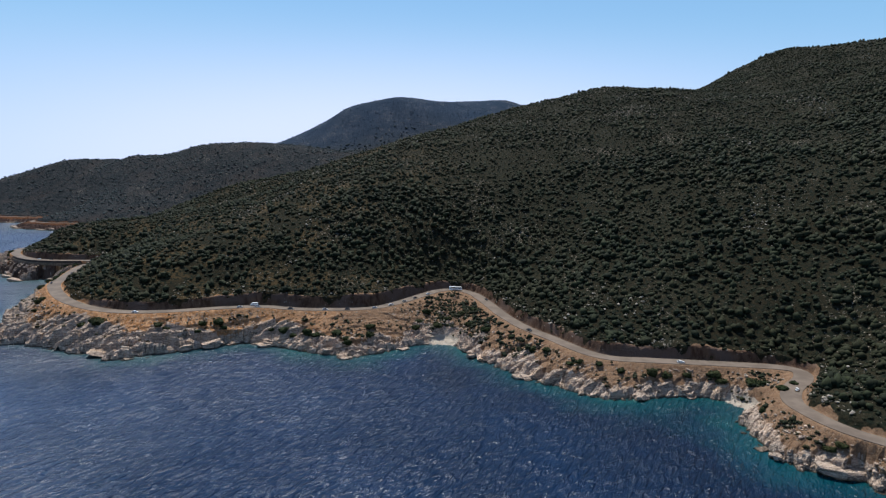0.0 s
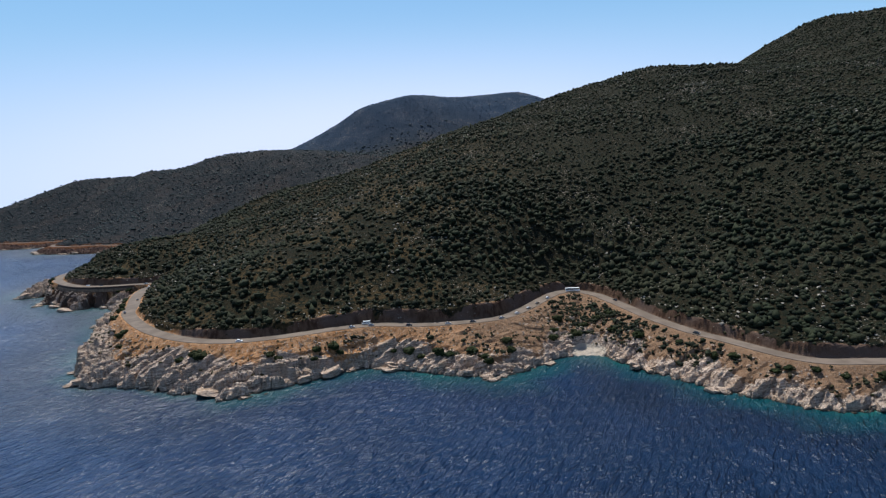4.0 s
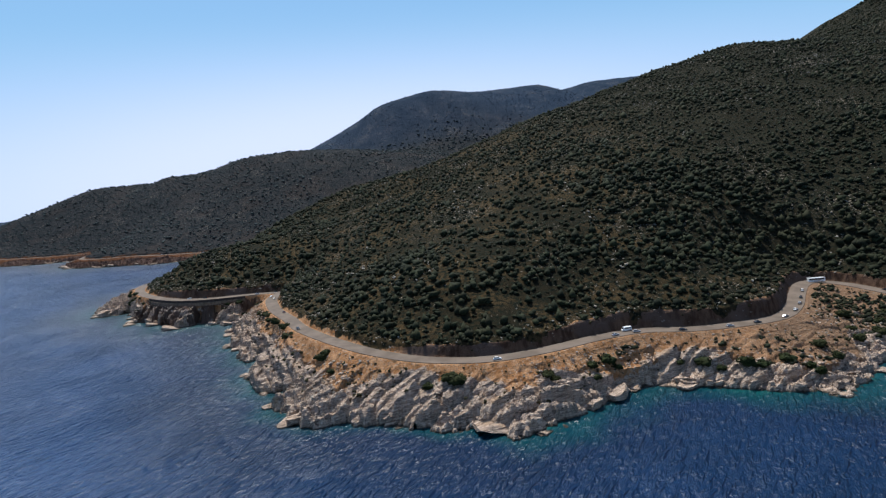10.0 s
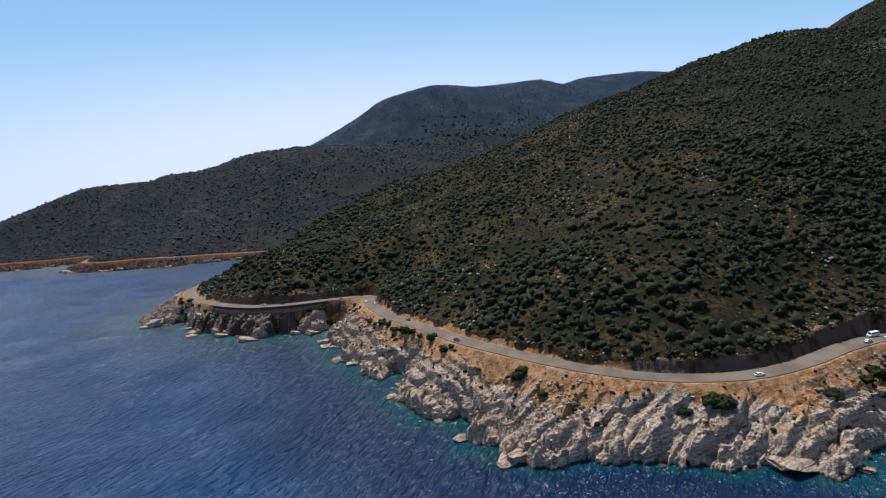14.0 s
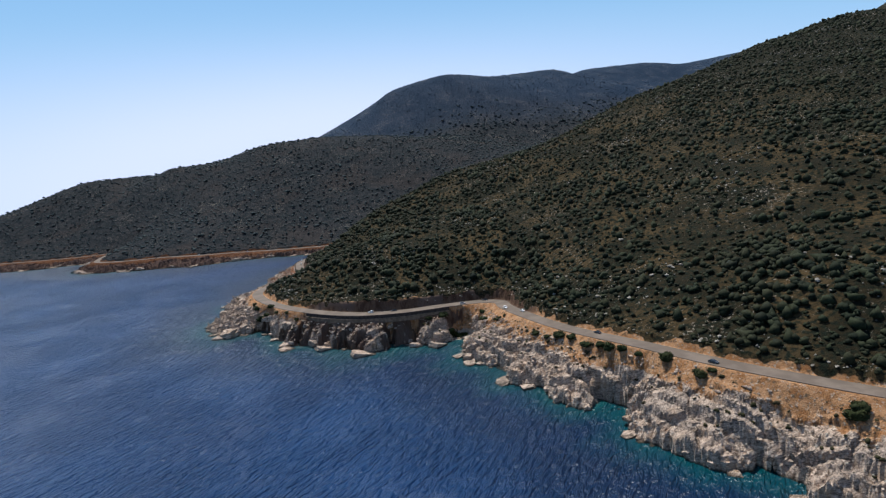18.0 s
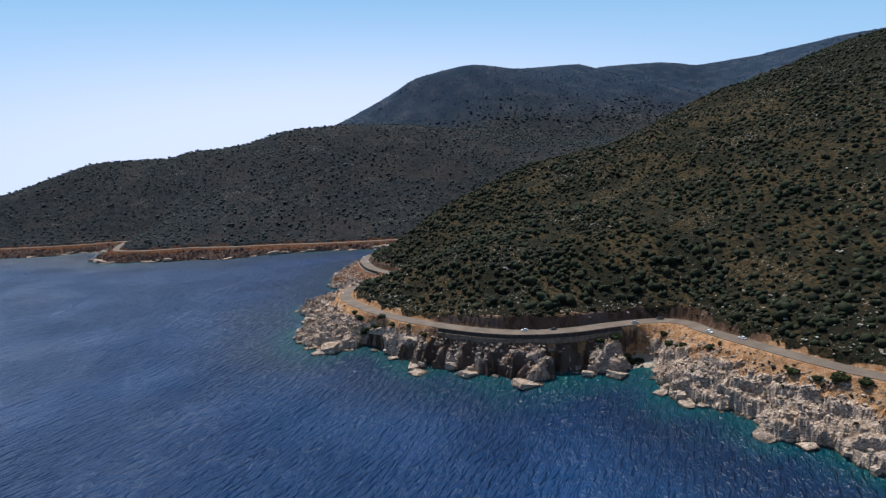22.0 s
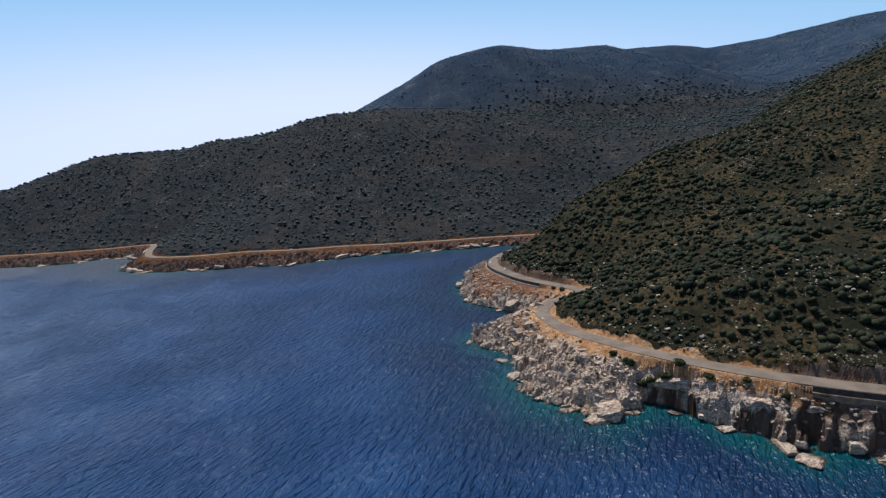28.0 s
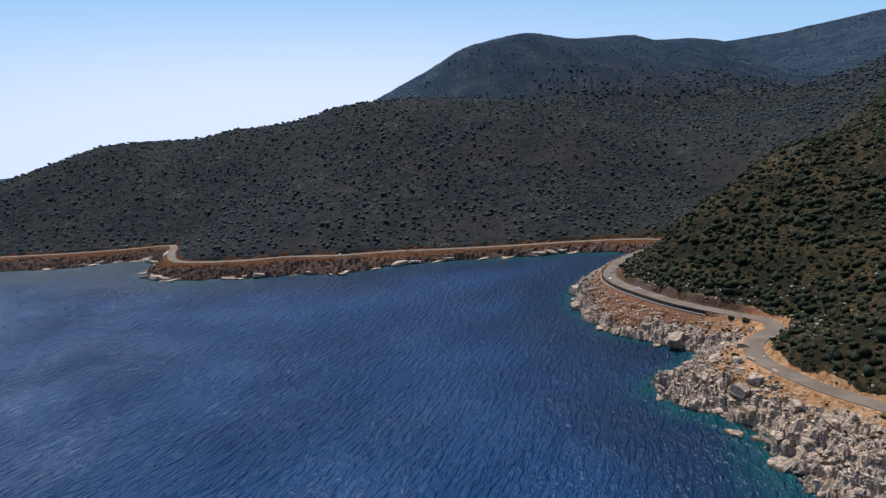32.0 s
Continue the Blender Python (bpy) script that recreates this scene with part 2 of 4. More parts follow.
def road_material():
    m = Mat("worn_asphalt", 0.85, 0.25)
    col = m.mix(m.ramp(m.noise(0.12, 4), 0.35, 0.65), (0.10, 0.076, 0.057), (0.145, 0.112, 0.086))
    col = m.mix(m.ramp(m.noise(3.0, 4), 0.5, 0.75, 0, 0.4), col, (0.085, 0.065, 0.048))
    m.bump(m.noise(9.0, 2), 0.3, 0.02)
    return m.done(col)


LAND, SEA, ASPHALT = land_material(), sea_material(), road_material()
RUST = land_material("rust_brown_rock", (0.30, 0.25, 0.25))
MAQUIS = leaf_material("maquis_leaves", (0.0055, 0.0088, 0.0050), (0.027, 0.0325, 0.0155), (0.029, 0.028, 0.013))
# Far leaves tinted blue for haze and lightened against their shaded sides.
HAZED_MAQUIS = leaf_material("hazed_maquis_leaves", (0.023, 0.036, 0.039), (0.042, 0.056, 0.056), (0.050, 0.055, 0.052))
HAZED_SCRUB = leaf_material("hazed_range_leaves", (0.030, 0.048, 0.076), (0.046, 0.066, 0.096), (0.050, 0.066, 0.092))

TUFT = leaf_material("dry_tufts", (0.02, 0.02, 0.009), (0.06, 0.045, 0.022), (0.035, 0.036, 0.014))
STONE = plain("weathered_limestone", (0.35, 0.305, 0.25), 0.9, 0, 0.15, 0.45, 0.8)

# ---- plan: coast, road and spot heights ----
COAST_EAST = [(900, -250), (500, -80), (300, 20), (190, 105), (150, 150), (138, 172), (123, 178), (120, 192), (121, 215), (131, 226),
              (126, 237), (119, 242), (103, 242), (88, 238), (76, 236), (67, 241), (58, 249), (47, 257), (34, 273), (21, 291),
              (11, 308), (6, 317), (-6, 317), (-14, 316), (-20, 312), (-40, 296), (-52, 289), (-56, 294), (-64, 295), (-74, 299),
              (-82, 303), (-94, 309), (-106, 314), (-119, 312), (-133, 304), (-148, 292), (-164, 284), (-175, 281)]
COAST_POINT = [(-186, 290), (-202, 290), (-206, 294), (-219, 300), (-231, 304), (-240, 306), (-248, 303), (-257, 312), (-261, 320), (-270, 325),
               (-264, 341), (-283, 350), (-287, 361), (-295, 377), (-287, 393), (-294, 404), (-301, 396), (-311, 413), (-310, 424), (-323, 432),
               (-321, 446), (-330, 461), (-338, 472), (-330, 497), (-333, 505), (-348, 498), (-358, 506), (-366, 508), (-375, 502), (-386, 501),
               (-394, 510), (-404, 517), (-419, 528), (-434, 534), (-432, 541), (-438, 545), (-446, 559), (-448, 570), (-456, 577), (-461, 571), (-466, 573), (-478, 568)]
COAST_BAY = [(-484, 576), (-497, 600), (-494, 618), (-490, 634), (-491, 648), (-500, 658), (-501, 678), (-490, 686), (-474, 693), (-460, 698),
             (-461, 706), (-468, 716), (-479, 731), (-486, 745), (-487, 765), (-482, 795), (-470, 826), (-454, 850), (-430, 874), (-404, 893),
             (-374, 903), (-352, 920), (-362, 940), (-385, 954), (-414, 967), (-439, 965), (-470, 971), (-522, 980), (-574, 984), (-600, 973)]
COAST_FAR = [(-626, 971), (-661, 982), (-700, 987), (-726, 998), (-751, 1001), (-778, 1013), (-808, 1042), (-812, 1060), (-815, 1107), (-839, 1138),
             (-875, 1150), (-900, 1140), (-927, 1141), (-989, 1156), (-1100, 1190), (-1400, 1300), (-1700, 1600), (-2400, 2000)]
# x, y, height, height of the rock cut on the inland side
ROAD_EAST = [(290, 30, 14, 3), (200, 120, 13, 3), (165, 155, 12, 3), (148, 174, 12, 3), (141, 184, 12, 3), (138, 195, 12, 3), (138, 208, 12, 3), (146, 222, 12, 3),
             (159, 235, 12, 3), (164, 245, 12, 4), (158, 251, 12, 5), (138, 254, 12, 6), (122, 256, 12, 6), (100, 258, 12, 6), (82, 261, 12, 6), (71, 270, 12.5, 5),
             (60, 290, 13, 5), (48, 308, 14, 6), (38, 331, 15.5, 6), (30, 360, 17, 6), (22, 382, 18.5, 5), (10, 390, 19.5, 5), (-2, 383, 20, 6), (-14, 369, 19, 7)]
ROAD_MID = [(-27, 352, 18, 8), (-42, 339, 17, 8), (-63, 333, 17, 8), (-86, 332, 17, 8)]
ROAD_POINT = [(-109, 333, 18, 8), (-130, 328, 18, 7), (-154, 318, 18, 6), (-175, 313, 18, 5), (-195, 316, 18, 5), (-214, 323, 19, 4), (-235, 337, 21, 3), (-262, 370, 22, 3),
              (-278, 404, 21, 3), (-294, 437, 20, 3), (-305, 468, 20, 4), (-309, 492, 19, 5), (-309, 508, 18, 6), (-319, 518, 17, 6), (-340, 518, 17, 6), (-363, 516, 17, 6),
              (-387, 521, 17, 6), (-411, 537, 17, 5), (-436, 563, 17, 3), (-454, 593, 16.5, 3), (-466, 625, 15.5, 3), (-468, 648, 15, 3), (-465, 663, 14.5, 3), (-457, 675, 14.5, 3)]
ROAD_BAY = [(-446, 682, 14.5, 3), (-436, 687, 14.5, 3), (-430, 697, 14.5, 3), (-436, 712, 14.5, 4), (-449, 738, 15, 5), (-455, 768, 15, 5), (-456, 792, 15, 4), (-450, 814, 15, 4),
            (-437, 833, 15, 3), (-410, 860, 15, 3), (-375, 882, 15, 3), (-342, 900, 13, 3), (-332, 925, 11, 3), (-345, 955, 9, 3), (-372, 972, 8, 3), (-416, 981, 8, 3), (-470, 989, 8, 3)]
ROAD_FAR = [(-520, 1001, 8, 3), (-572, 1010, 9, 3), (-625, 1004, 11, 3), (-672, 1015, 12, 3), (-706, 1016, 12, 3), (-735, 1028, 11, 3), (-765, 1040, 11, 3), (-785, 1060, 11, 3),
            (-800, 1105, 11, 3), (-812, 1160, 12, 3), (-828, 1178, 11, 3), (-880, 1182, 10, 3), (-947, 1190, 10, 3), (-1014, 1206, 10, 3), (-1120, 1240, 10, 3), (-1300, 1300, 10, 3)]
# spot heights: the near slope and its crest, then the far hills and the range behind
SPOTS_NEAR = [(-366, 544, 32), (-315, 566, 42), (-233, 455, 41), (-208, 391, 43), (-115, 422, 62), (-35, 432, 66), (-46, 483, 91), (-425, 580, 46),
              (-355, 576, 41), (-390, 750, 41), (-267, 681, 64), (250, 380, 99), (330, 560, 155), (450, 800, 226), (650, 860, 304), (770, 970, 351),
              (-385, 838, 55), (-300, 870, 88), (-190, 860, 107), (-80, 870, 153), (120, 900, 218), (250, 890, 251), (401, 1086, 240), (562, 1150, 322),
              (625, 1091, 356), (-225, 1000, 21), (0, 1120, 132), (250, 1250, 146), (700, 300, 252), (900, 50, 259), (500, 100, 120)]
SPOTS_FAR = [(-1090, 1380, 88), (-1035, 1430, 118), (-960, 1450, 142), (-870, 1420, 118), (-780, 1400, 156), (-715, 1420, 150), (-607, 1390, 178), (-560, 1370, 183),
             (-465, 1420, 190), (-372, 1425, 188), (-280, 1400, 178), (-480, 1570, 172), (-380, 1590, 170), (-250, 1560, 185), (-520, 1830, 225),
             (-430, 1800, 258), (-301, 1800, 337), (-145, 1800, 367), (209, 1941, 385), (330, 1870, 330), (420, 1780, 285), (560, 1680, 225), (650, 2000, 265), (500, 2200, 320), (900, 2350, 340),
             (560, 2600, 482), (660, 2600, 484), (760, 2600, 487), (850, 2600, 492), (950, 2600, 486), (1043, 2605, 464), (1215, 2632, 488), (1405, 2539, 526), (1500, 2480, 534), (1573, 2450, 558), (-300, 1250, 131), (0, 1450, 142),
             (400, 1600, 197), (1000, 1500, 406), (1300, 1000, 460), (1500, 300, 412), (-900, 2000, 68), (-200, 2500, 242), (1800, 2500, 580)]


# pebble coves: x, y, reach
COVES = [(130, 231, 11), (2, 321, 11), (-332, 506, 9), (-459, 701, 7), (-838, 1146, 9)]


# sea caves under the cliff: x, y, reach
CAVES = [(-452, 568, 5.0), (-437, 543, 4.0), (-424, 534, 4.0), (-408, 523, 3.0), (-398, 514, 3.5), (-388, 508, 3.5), (-372, 509, 4.0), (-357, 510, 3.0)]


def spline(points, step=3.0):
    """A smooth line through the points, with a point every few metres."""
    p = np.array(points, float)
    q = np.vstack([2 * p[0] - p[1], p, 2 * p[-1] - p[-2]])
    out = []
    for i in range(len(p) - 1):
        a, b, c, d = q[i : i + 4]
        n = max(2, int(np.linalg.norm((c - b)[:2]) / step))
        u = np.arange(n)[:, None] / n
        out.append(0.5 * (2 * b + (c - a) * u + (2 * a - 5 * b + 4 * c - d) * u**2 + (3 * b - a - 3 * c + d) * u**3))
    return np.vstack([*out, p[-1:]])


ROAD = spline(ROAD_EAST + ROAD_MID + ROAD_POINT + ROAD_BAY + ROAD_FAR, 2.5)
COAST = spline(COAST_EAST + COAST_POINT + COAST_BAY + COAST_FAR, 4.0)
LAND_EDGE = np.vstack([COAST, [(-2400, 6000), (6000, 6000), (6000, -250)]])


def lattice(ix, iy, seed):
    """A random number from 0 to 1 for each whole-numbered place."""
    n = (ix.astype(np.int64) * 374761393 + iy.astype(np.int64) * 668265263 + seed * 974634777) & 0x7FFFFFFF
    n = ((n ^ (n >> 13)) * 1274126177) & 0x7FFFFFFF
    return ((n ^ (n >> 16)) & 0xFFFFF) / 0xFFFFF


def soft_noise(x, y, size, seed):
    x, y = x / size, y / size
    ix, iy = np.floor(x), np.floor(y)
    u, v = x - ix, y - iy
    u, v = u * u * (3 - 2 * u), v * v * (3 - 2 * v)
    a, b = lattice(ix, iy, seed), lattice(ix + 1, iy, seed)
    c, d = lattice(ix, iy + 1, seed), lattice(ix + 1, iy + 1, seed)
    return (a * (1 - u) + b * u) * (1 - v) + (c * (1 - u) + d * u) * v - 0.5


def fractal(x, y, size, seed, octaves=4):
    return sum(soft_noise(x, y, size / 2**k, seed + k) / 2**k for k in range(octaves))


def blocks(x, y, along, across, turn, seed):
    """Broken rock: for each place the middle of its slab, a random number and tilt, and how near the joint is."""
    c, s = math.cos(turn), math.sin(turn)
    u, v = (c * x + s * y) / along, (-s * x + c * y) / across
    u = u + 0.5 * fractal(x, y, along, seed + 9, 2)
    v = v + 0.35 * fractal(x, y, along, seed + 13, 2)
    iu, iv = np.floor(u), np.floor(v)
    best, second = np.full(u.shape, 9.0), np.full(u.shape, 9.0)
    luck, mu, mv = np.zeros(u.shape), np.zeros(u.shape), np.zeros(u.shape)
    for a in (-1, 0, 1):
        for b in (-1, 0, 1):
            ju, jv = iu + a, iv + b
            pu, pv = ju + 0.15 + 0.7 * lattice(ju, jv, seed), jv + 0.15 + 0.7 * lattice(ju, jv, seed + 1)
            d = (u - pu) ** 2 + (v - pv) ** 2
            nearer = d < best
            second = np.where(nearer, best, np.minimum(second, d))
            luck = np.where(nearer, lattice(ju, jv, seed + 2), luck)
            mu, mv = np.where(nearer, pu, mu), np.where(nearer, pv, mv)
            best = np.where(nearer, d, best)
    du, dv = (u - mu) * along, (v - mv) * across
    return x - c * du + s * dv, y - s * du - c * dv, luck, np.sqrt(second) - np.sqrt(best), du, dv


def smooth(a, b, v):
    u = np.clip((v - a) / (b - a), 0, 1)
    return u * u * (3 - 2 * u)


def nearest(x, y, line):
    """Distance to a line of points and the index of the nearest one."""
    index = np.empty(len(x), int)
    to, half = -2 * line[:, :2].T, (line[:, :2] ** 2).sum(1)
    at = np.stack([x, y], 1)
    for k in range(0, len(x), 2000):
        index[k : k + 2000] = (at[k : k + 2000] @ to + half).argmin(1)
    return np.hypot(x - line[index, 0], y - line[index, 1]), index


def on_land(x, y):
    inside = np.zeros(len(x), bool)
    a = LAND_EDGE
    b = np.roll(a, -1, 0)
    for (x0, y0), (x1, y1) in zip(a, b):
        if y0 != y1:
            crossing = (y0 > y) != (y1 > y)
            inside ^= crossing & (x < (x1 - x0) * (y - y0) / (y1 - y0) + x0)
    return inside


def hill_weights():
    pts = [(x, y, z) for x, y, z in SPOTS_NEAR + SPOTS_FAR]
    pts += [(x, y, 0.0) for x, y in COAST[::14]]
    t = np.gradient(ROAD[:, :2], axis=0)
    t /= np.linalg.norm(t, axis=1)[:, None]
    for i in range(0, len(ROAD), 12):
        pts.append((ROAD[i, 0] + 12 * t[i, 1], ROAD[i, 1] - 12 * t[i, 0], ROAD[i, 2] + ROAD[i, 3] + 1))
    p = np.array(pts)
    k = np.sqrt(((p[:, None, :2] - p[None, :, :2]) ** 2).sum(-1) + 30.0**2)
    a = np.block([[k - 12.0 * np.eye(len(p)), np.ones((len(p), 1))], [np.ones((1, len(p))), np.zeros((1, 1))]])
    return p, np.linalg.solve(a, np.r_[p[:, 2], 0])


HILL_AT, HILL_BY = hill_weights()


def hills(x, y):
    z = np.empty(len(x))
    for k in range(0, len(x), 20000):
        d = np.sqrt((x[k : k + 20000, None] - HILL_AT[:, 0]) ** 2 + (y[k : k + 20000, None] - HILL_AT[:, 1]) ** 2 + 30.0**2)
        z[k : k + 20000] = d @ HILL_BY[:-1] + HILL_BY[-1]
    return z


ROAD_WAY = np.gradient(ROAD[:, :2], axis=0)
ROAD_WAY /= np.linalg.norm(ROAD_WAY, axis=1)[:, None]
# stretches where the road stands on a retaining wall
DROPS = [((-337, 518), (-417, 542)), ((-442, 724), (-438, 832))]
DROP_LINE = np.vstack([ROAD[min(k) : max(k)] for k in ([int(((ROAD[:, :2] - p) ** 2).sum(1).argmin()) for p in ends] for ends in DROPS)])
HALF = 4.6  # half the road's bed, with its verge


def places(x, y):
    """Distances to coast (land positive) and road (inland positive), and the road's height and cut there."""
    dc, _ = nearest(x, y, COAST)
    dc = np.where(on_land(x, y), dc, -dc)
    dr, ir = nearest(x, y, ROAD)
    side = ROAD_WAY[ir, 0] * (y - ROAD[ir, 1]) - ROAD_WAY[ir, 1] * (x - ROAD[ir, 0])
    return dc, np.where(side < 0, dr, -dr), ROAD[ir, 2], ROAD[ir, 3]


def bank(dc, dr, zr):
    """The slope from the water's edge (0) up to the road (1), and its height."""
    down = np.maximum(-dr - HALF, 0)
    t = np.clip(dc / np.maximum(dc + down, 0.1), 0, 1)
    return t, zr * (0.10 * smooth(0.0, 0.05, t) + 0.12 * smooth(0.04, 0.3, t) + 0.78 * t**1.1)


def bank_at(x, y):
    """The bank's height, seaward of the road."""
    dc, dr, zr, _ = places(x, y)
    return bank(dc, np.minimum(dr, 0), zr)[1]


def relief(x, y, fine=True):
    """Height, masks of soil, scrub, sand, rock cut (with painted cave shade) and haze tint, and the distances to coast
    and road.
    """
    dc, dr, zr, cut = places(x, y)
    drop = smooth(6.0, 1.0, nearest(x, y, DROP_LINE)[0] - np.abs(dr)) * (dr < 0)
    rough = fractal(x, y, 9.0, 3)
    down = np.maximum(-dr - HALF, 0)
    if fine:
        west = ((x + 8 * rough < -252) & (y > 322) & (y < 497)) | (x < -458)
        turn = np.where(west, -1.12, 0.38)
        plates = zip(blocks(x, y, 15.0, 4.6, 0.38, 21), blocks(x, y, 15.0, 4.6, -1.12, 22))
        _, _, luck, joint, du, dv = (np.where(west, b, a) for a, b in plates)
        _, _, chance, chink, eu, ev = blocks(x, y, 7.0, 1.9, 0.45, 47)
        edge = 4.0 * (luck - 0.5) + 1.6 * (chance - 0.5) + 2.2 * fractal(x, y, 9.0, 4, 2) - 0.3 * dv
        dc = dc + edge * smooth(14, 2, np.abs(dc))
    t, slope = bank(dc, dr, zr - 2.0 * drop)
    sand = np.zeros(len(x))
    for cx, cy, r in COVES:
        sand = np.maximum(sand, smooth(r, 0.55 * r, np.hypot(x - cx, y - cy)))
    rocky = (1 - sand) * smooth(0.0, 0.07, t) * smooth(1.0, 0.8, t) * smooth(1, 6, down)
    east = smooth(-170, -110, x) * (y < 420)
    east = np.maximum(east, 0.9 * smooth(690, 715, y) * (y < 930))
    soil = smooth(0.50 - 0.20 * east, 0.86 - 0.28 * east, t + 0.5 * fractal(x, y, 24.0, 3))
    sea_side = slope
    if fine:
        calm = 0.1 + 0.9 * smooth(1.15, 0.55, zr / np.maximum(dc + down, 1.0))
        bold = 0.6 + 0.8 * np.clip(0.5 + fractal(x, y, 60.0, 77, 2), 0, 1)
        # beds that dip inland: each slab rises to a broken edge towards the open sea
        big = 0.62 * bank_at(x + np.sin(turn) * dv, y - np.cos(turn) * dv) + 0.38 * slope + 2.3 * bold * (luck - 0.45) - np.where(west, 0.08, 0.16) * dv + (luck - 0.5) * 0.16 * du
        small = 1.1 * (chance - 0.45) - 0.4 * ev + (chance - 0.5) * 0.25 * eu
        _, _, bit, gap, _, _ = blocks(x, y, 2.4, 1.5, 0.5, 63)
        # west of the caves the beds lie shattered into boulders
        _, _, lump, cleft, fu, fv = blocks(x, y, 4.2, 3.2, 0.9, 67)
        jumble = np.maximum(smooth(-440, -462, x), 0.35 * smooth(-0.05, 0.2, fractal(x, y, 45.0, 73, 2)))
        steps = big + calm * small - 2.0 * smooth(0.13, 0.03, joint) - 0.9 * calm * smooth(0.14, 0.03, chink)
        steps = steps + calm * (1.2 * (bit - 0.5) - 0.4 * smooth(0.15, 0.03, gap) + 0.4 * rough)
        steps = steps + jumble * (2.6 * (lump - 0.45) + (lump - 0.5) * 0.5 * fu - 0.25 * fv - 1.3 * smooth(0.2, 0.04, cleft))
        sea_side = slope + (steps - slope) * rocky * (1 - 0.72 * soil) + 1.2 * calm * rough * smooth(0, 6, down) * soil
    for cx, cy, r in CAVES:
        hollow = smooth(r, 0.75 * r, np.hypot(x - cx, y - cy))
        sea_side = sea_side * (1 - hollow) + np.minimum(sea_side, -0.8) * hollow
    sea_side = sea_side * (1 - sand) + np.minimum(sea_side, 0.16 * dc) * sand
    # inland: the rock cut, then the hill
    up = np.maximum(dr - HALF, 0)
    face = cut * (0.85 + 0.3 * fractal(x, y, 14.0, 5)) * smooth(0.0, 2.2, up)
    near_hill = zr + face + 0.33 * np.maximum(up - 2.0, 0)
    far_hill = hills(x, y) + (5.0 * fractal(x, y, 90.0, 31, 4) + 1.2 * rough) * smooth(10, 60, up)
    w = smooth(4, 45, up)
    inland = near_hill * (1 - w) + np.maximum(far_hill, 2.0) * w
    z = np.where(dr > 0, inland, np.minimum(sea_side, zr + 1.0 - 3.6 * drop))
    z = np.where(np.abs(dr) < HALF - 0.2 * drop, zr - 0.25, z)
    z = np.where(dc < 0, np.maximum(-0.3 + 0.55 * dc, -12.0), z)
    veg = np.where(dr > 0, smooth(0.8, 3.6, up + 3.5 * rough + 1.0 * (cut < 4.5)), 0.0)
    face = np.where((dr > 0) & (up < 2.8), smooth(3.0, 5.0, cut), 0.0)
    # Cliff under the retaining wall: brown stain, also painted dark for recess shade.
    shade_stain = smooth(14, 4, nearest(x, y, DROP_LINE)[0]) * (y < 600) * smooth(3.5, 6.5, z + 6 * rough) * (dr < -HALF)
    # Cave walls: shade painted into the colour around each hollow.
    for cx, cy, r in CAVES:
        shade_stain = np.maximum(shade_stain, smooth(2.3 * r, 1.5 * r, np.hypot(x - cx, y - cy) + 3 * rough) * (dr < -HALF) * smooth(9.5, 5.0, z + 4 * rough))
    face = np.maximum(face, shade_stain)
    soil = np.where(dr > 0, 0.9, np.where(dc < 0, 0.0, soil))
    soil = np.where(np.abs(dr) < HALF, 1.0, soil)
    sand = np.maximum(np.where((z < 3.5) & (dc > -6), sand, 0.0), 0.7 * smooth(14, 6, np.hypot(x + 806, y - 1122)) * (np.abs(dr) < 16))
    # The last two masks carry the haze tint of the far hills.
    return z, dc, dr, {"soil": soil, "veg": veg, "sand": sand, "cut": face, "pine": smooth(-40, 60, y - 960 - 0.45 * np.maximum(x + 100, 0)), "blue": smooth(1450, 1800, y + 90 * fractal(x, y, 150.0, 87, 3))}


def mesh_from(name, verts, faces, material=None, smooth_faces=True, layers=None):
    me = bpy.data.meshes.new(name)
    n, k = faces.shape
    me.vertices.add(len(verts))
    me.vertices.foreach_set("co", np.ascontiguousarray(verts, np.float32).ravel())
    me.loops.add(n * k)
    me.loops.foreach_set("vertex_index", np.ascontiguousarray(faces, np.int32).ravel())
    me.polygons.add(n)
    me.polygons.foreach_set("loop_start", np.arange(0, n * k, k, dtype=np.int32))
    me.polygons.foreach_set("use_smooth", np.full(n, smooth_faces))
    me.update(calc_edges=True)
    for key, values in (layers or {}).items():
        me.attributes.new(key, "FLOAT", "POINT").data.foreach_set("value", np.ascontiguousarray(values, np.float32))
    if material:
        me.materials.append(material)
    return me


def grid_faces(nx, ny, keep=None):
    i = np.arange(nx * ny).reshape(ny, nx)
    f = np.stack([i[:-1, :-1], i[:-1, 1:], i[1:, 1:], i[1:, :-1]], -1).reshape(-1, 4)
    return f if keep is None else f[keep[f].all(1)]


def packed(verts, faces, layers):
    """Leaves out the vertices that no face uses."""
    used = np.unique(faces)
    where = np.zeros(len(verts), np.int64)
    where[used] = np.arange(len(used))
    return verts[used], where[faces], {k: v[used] for k, v in layers.items()}


def lines(lo, a, b, hi, near, far):
    return np.r_[np.arange(lo, a, far), np.arange(a, b, near), np.arange(b, hi + far, far)]


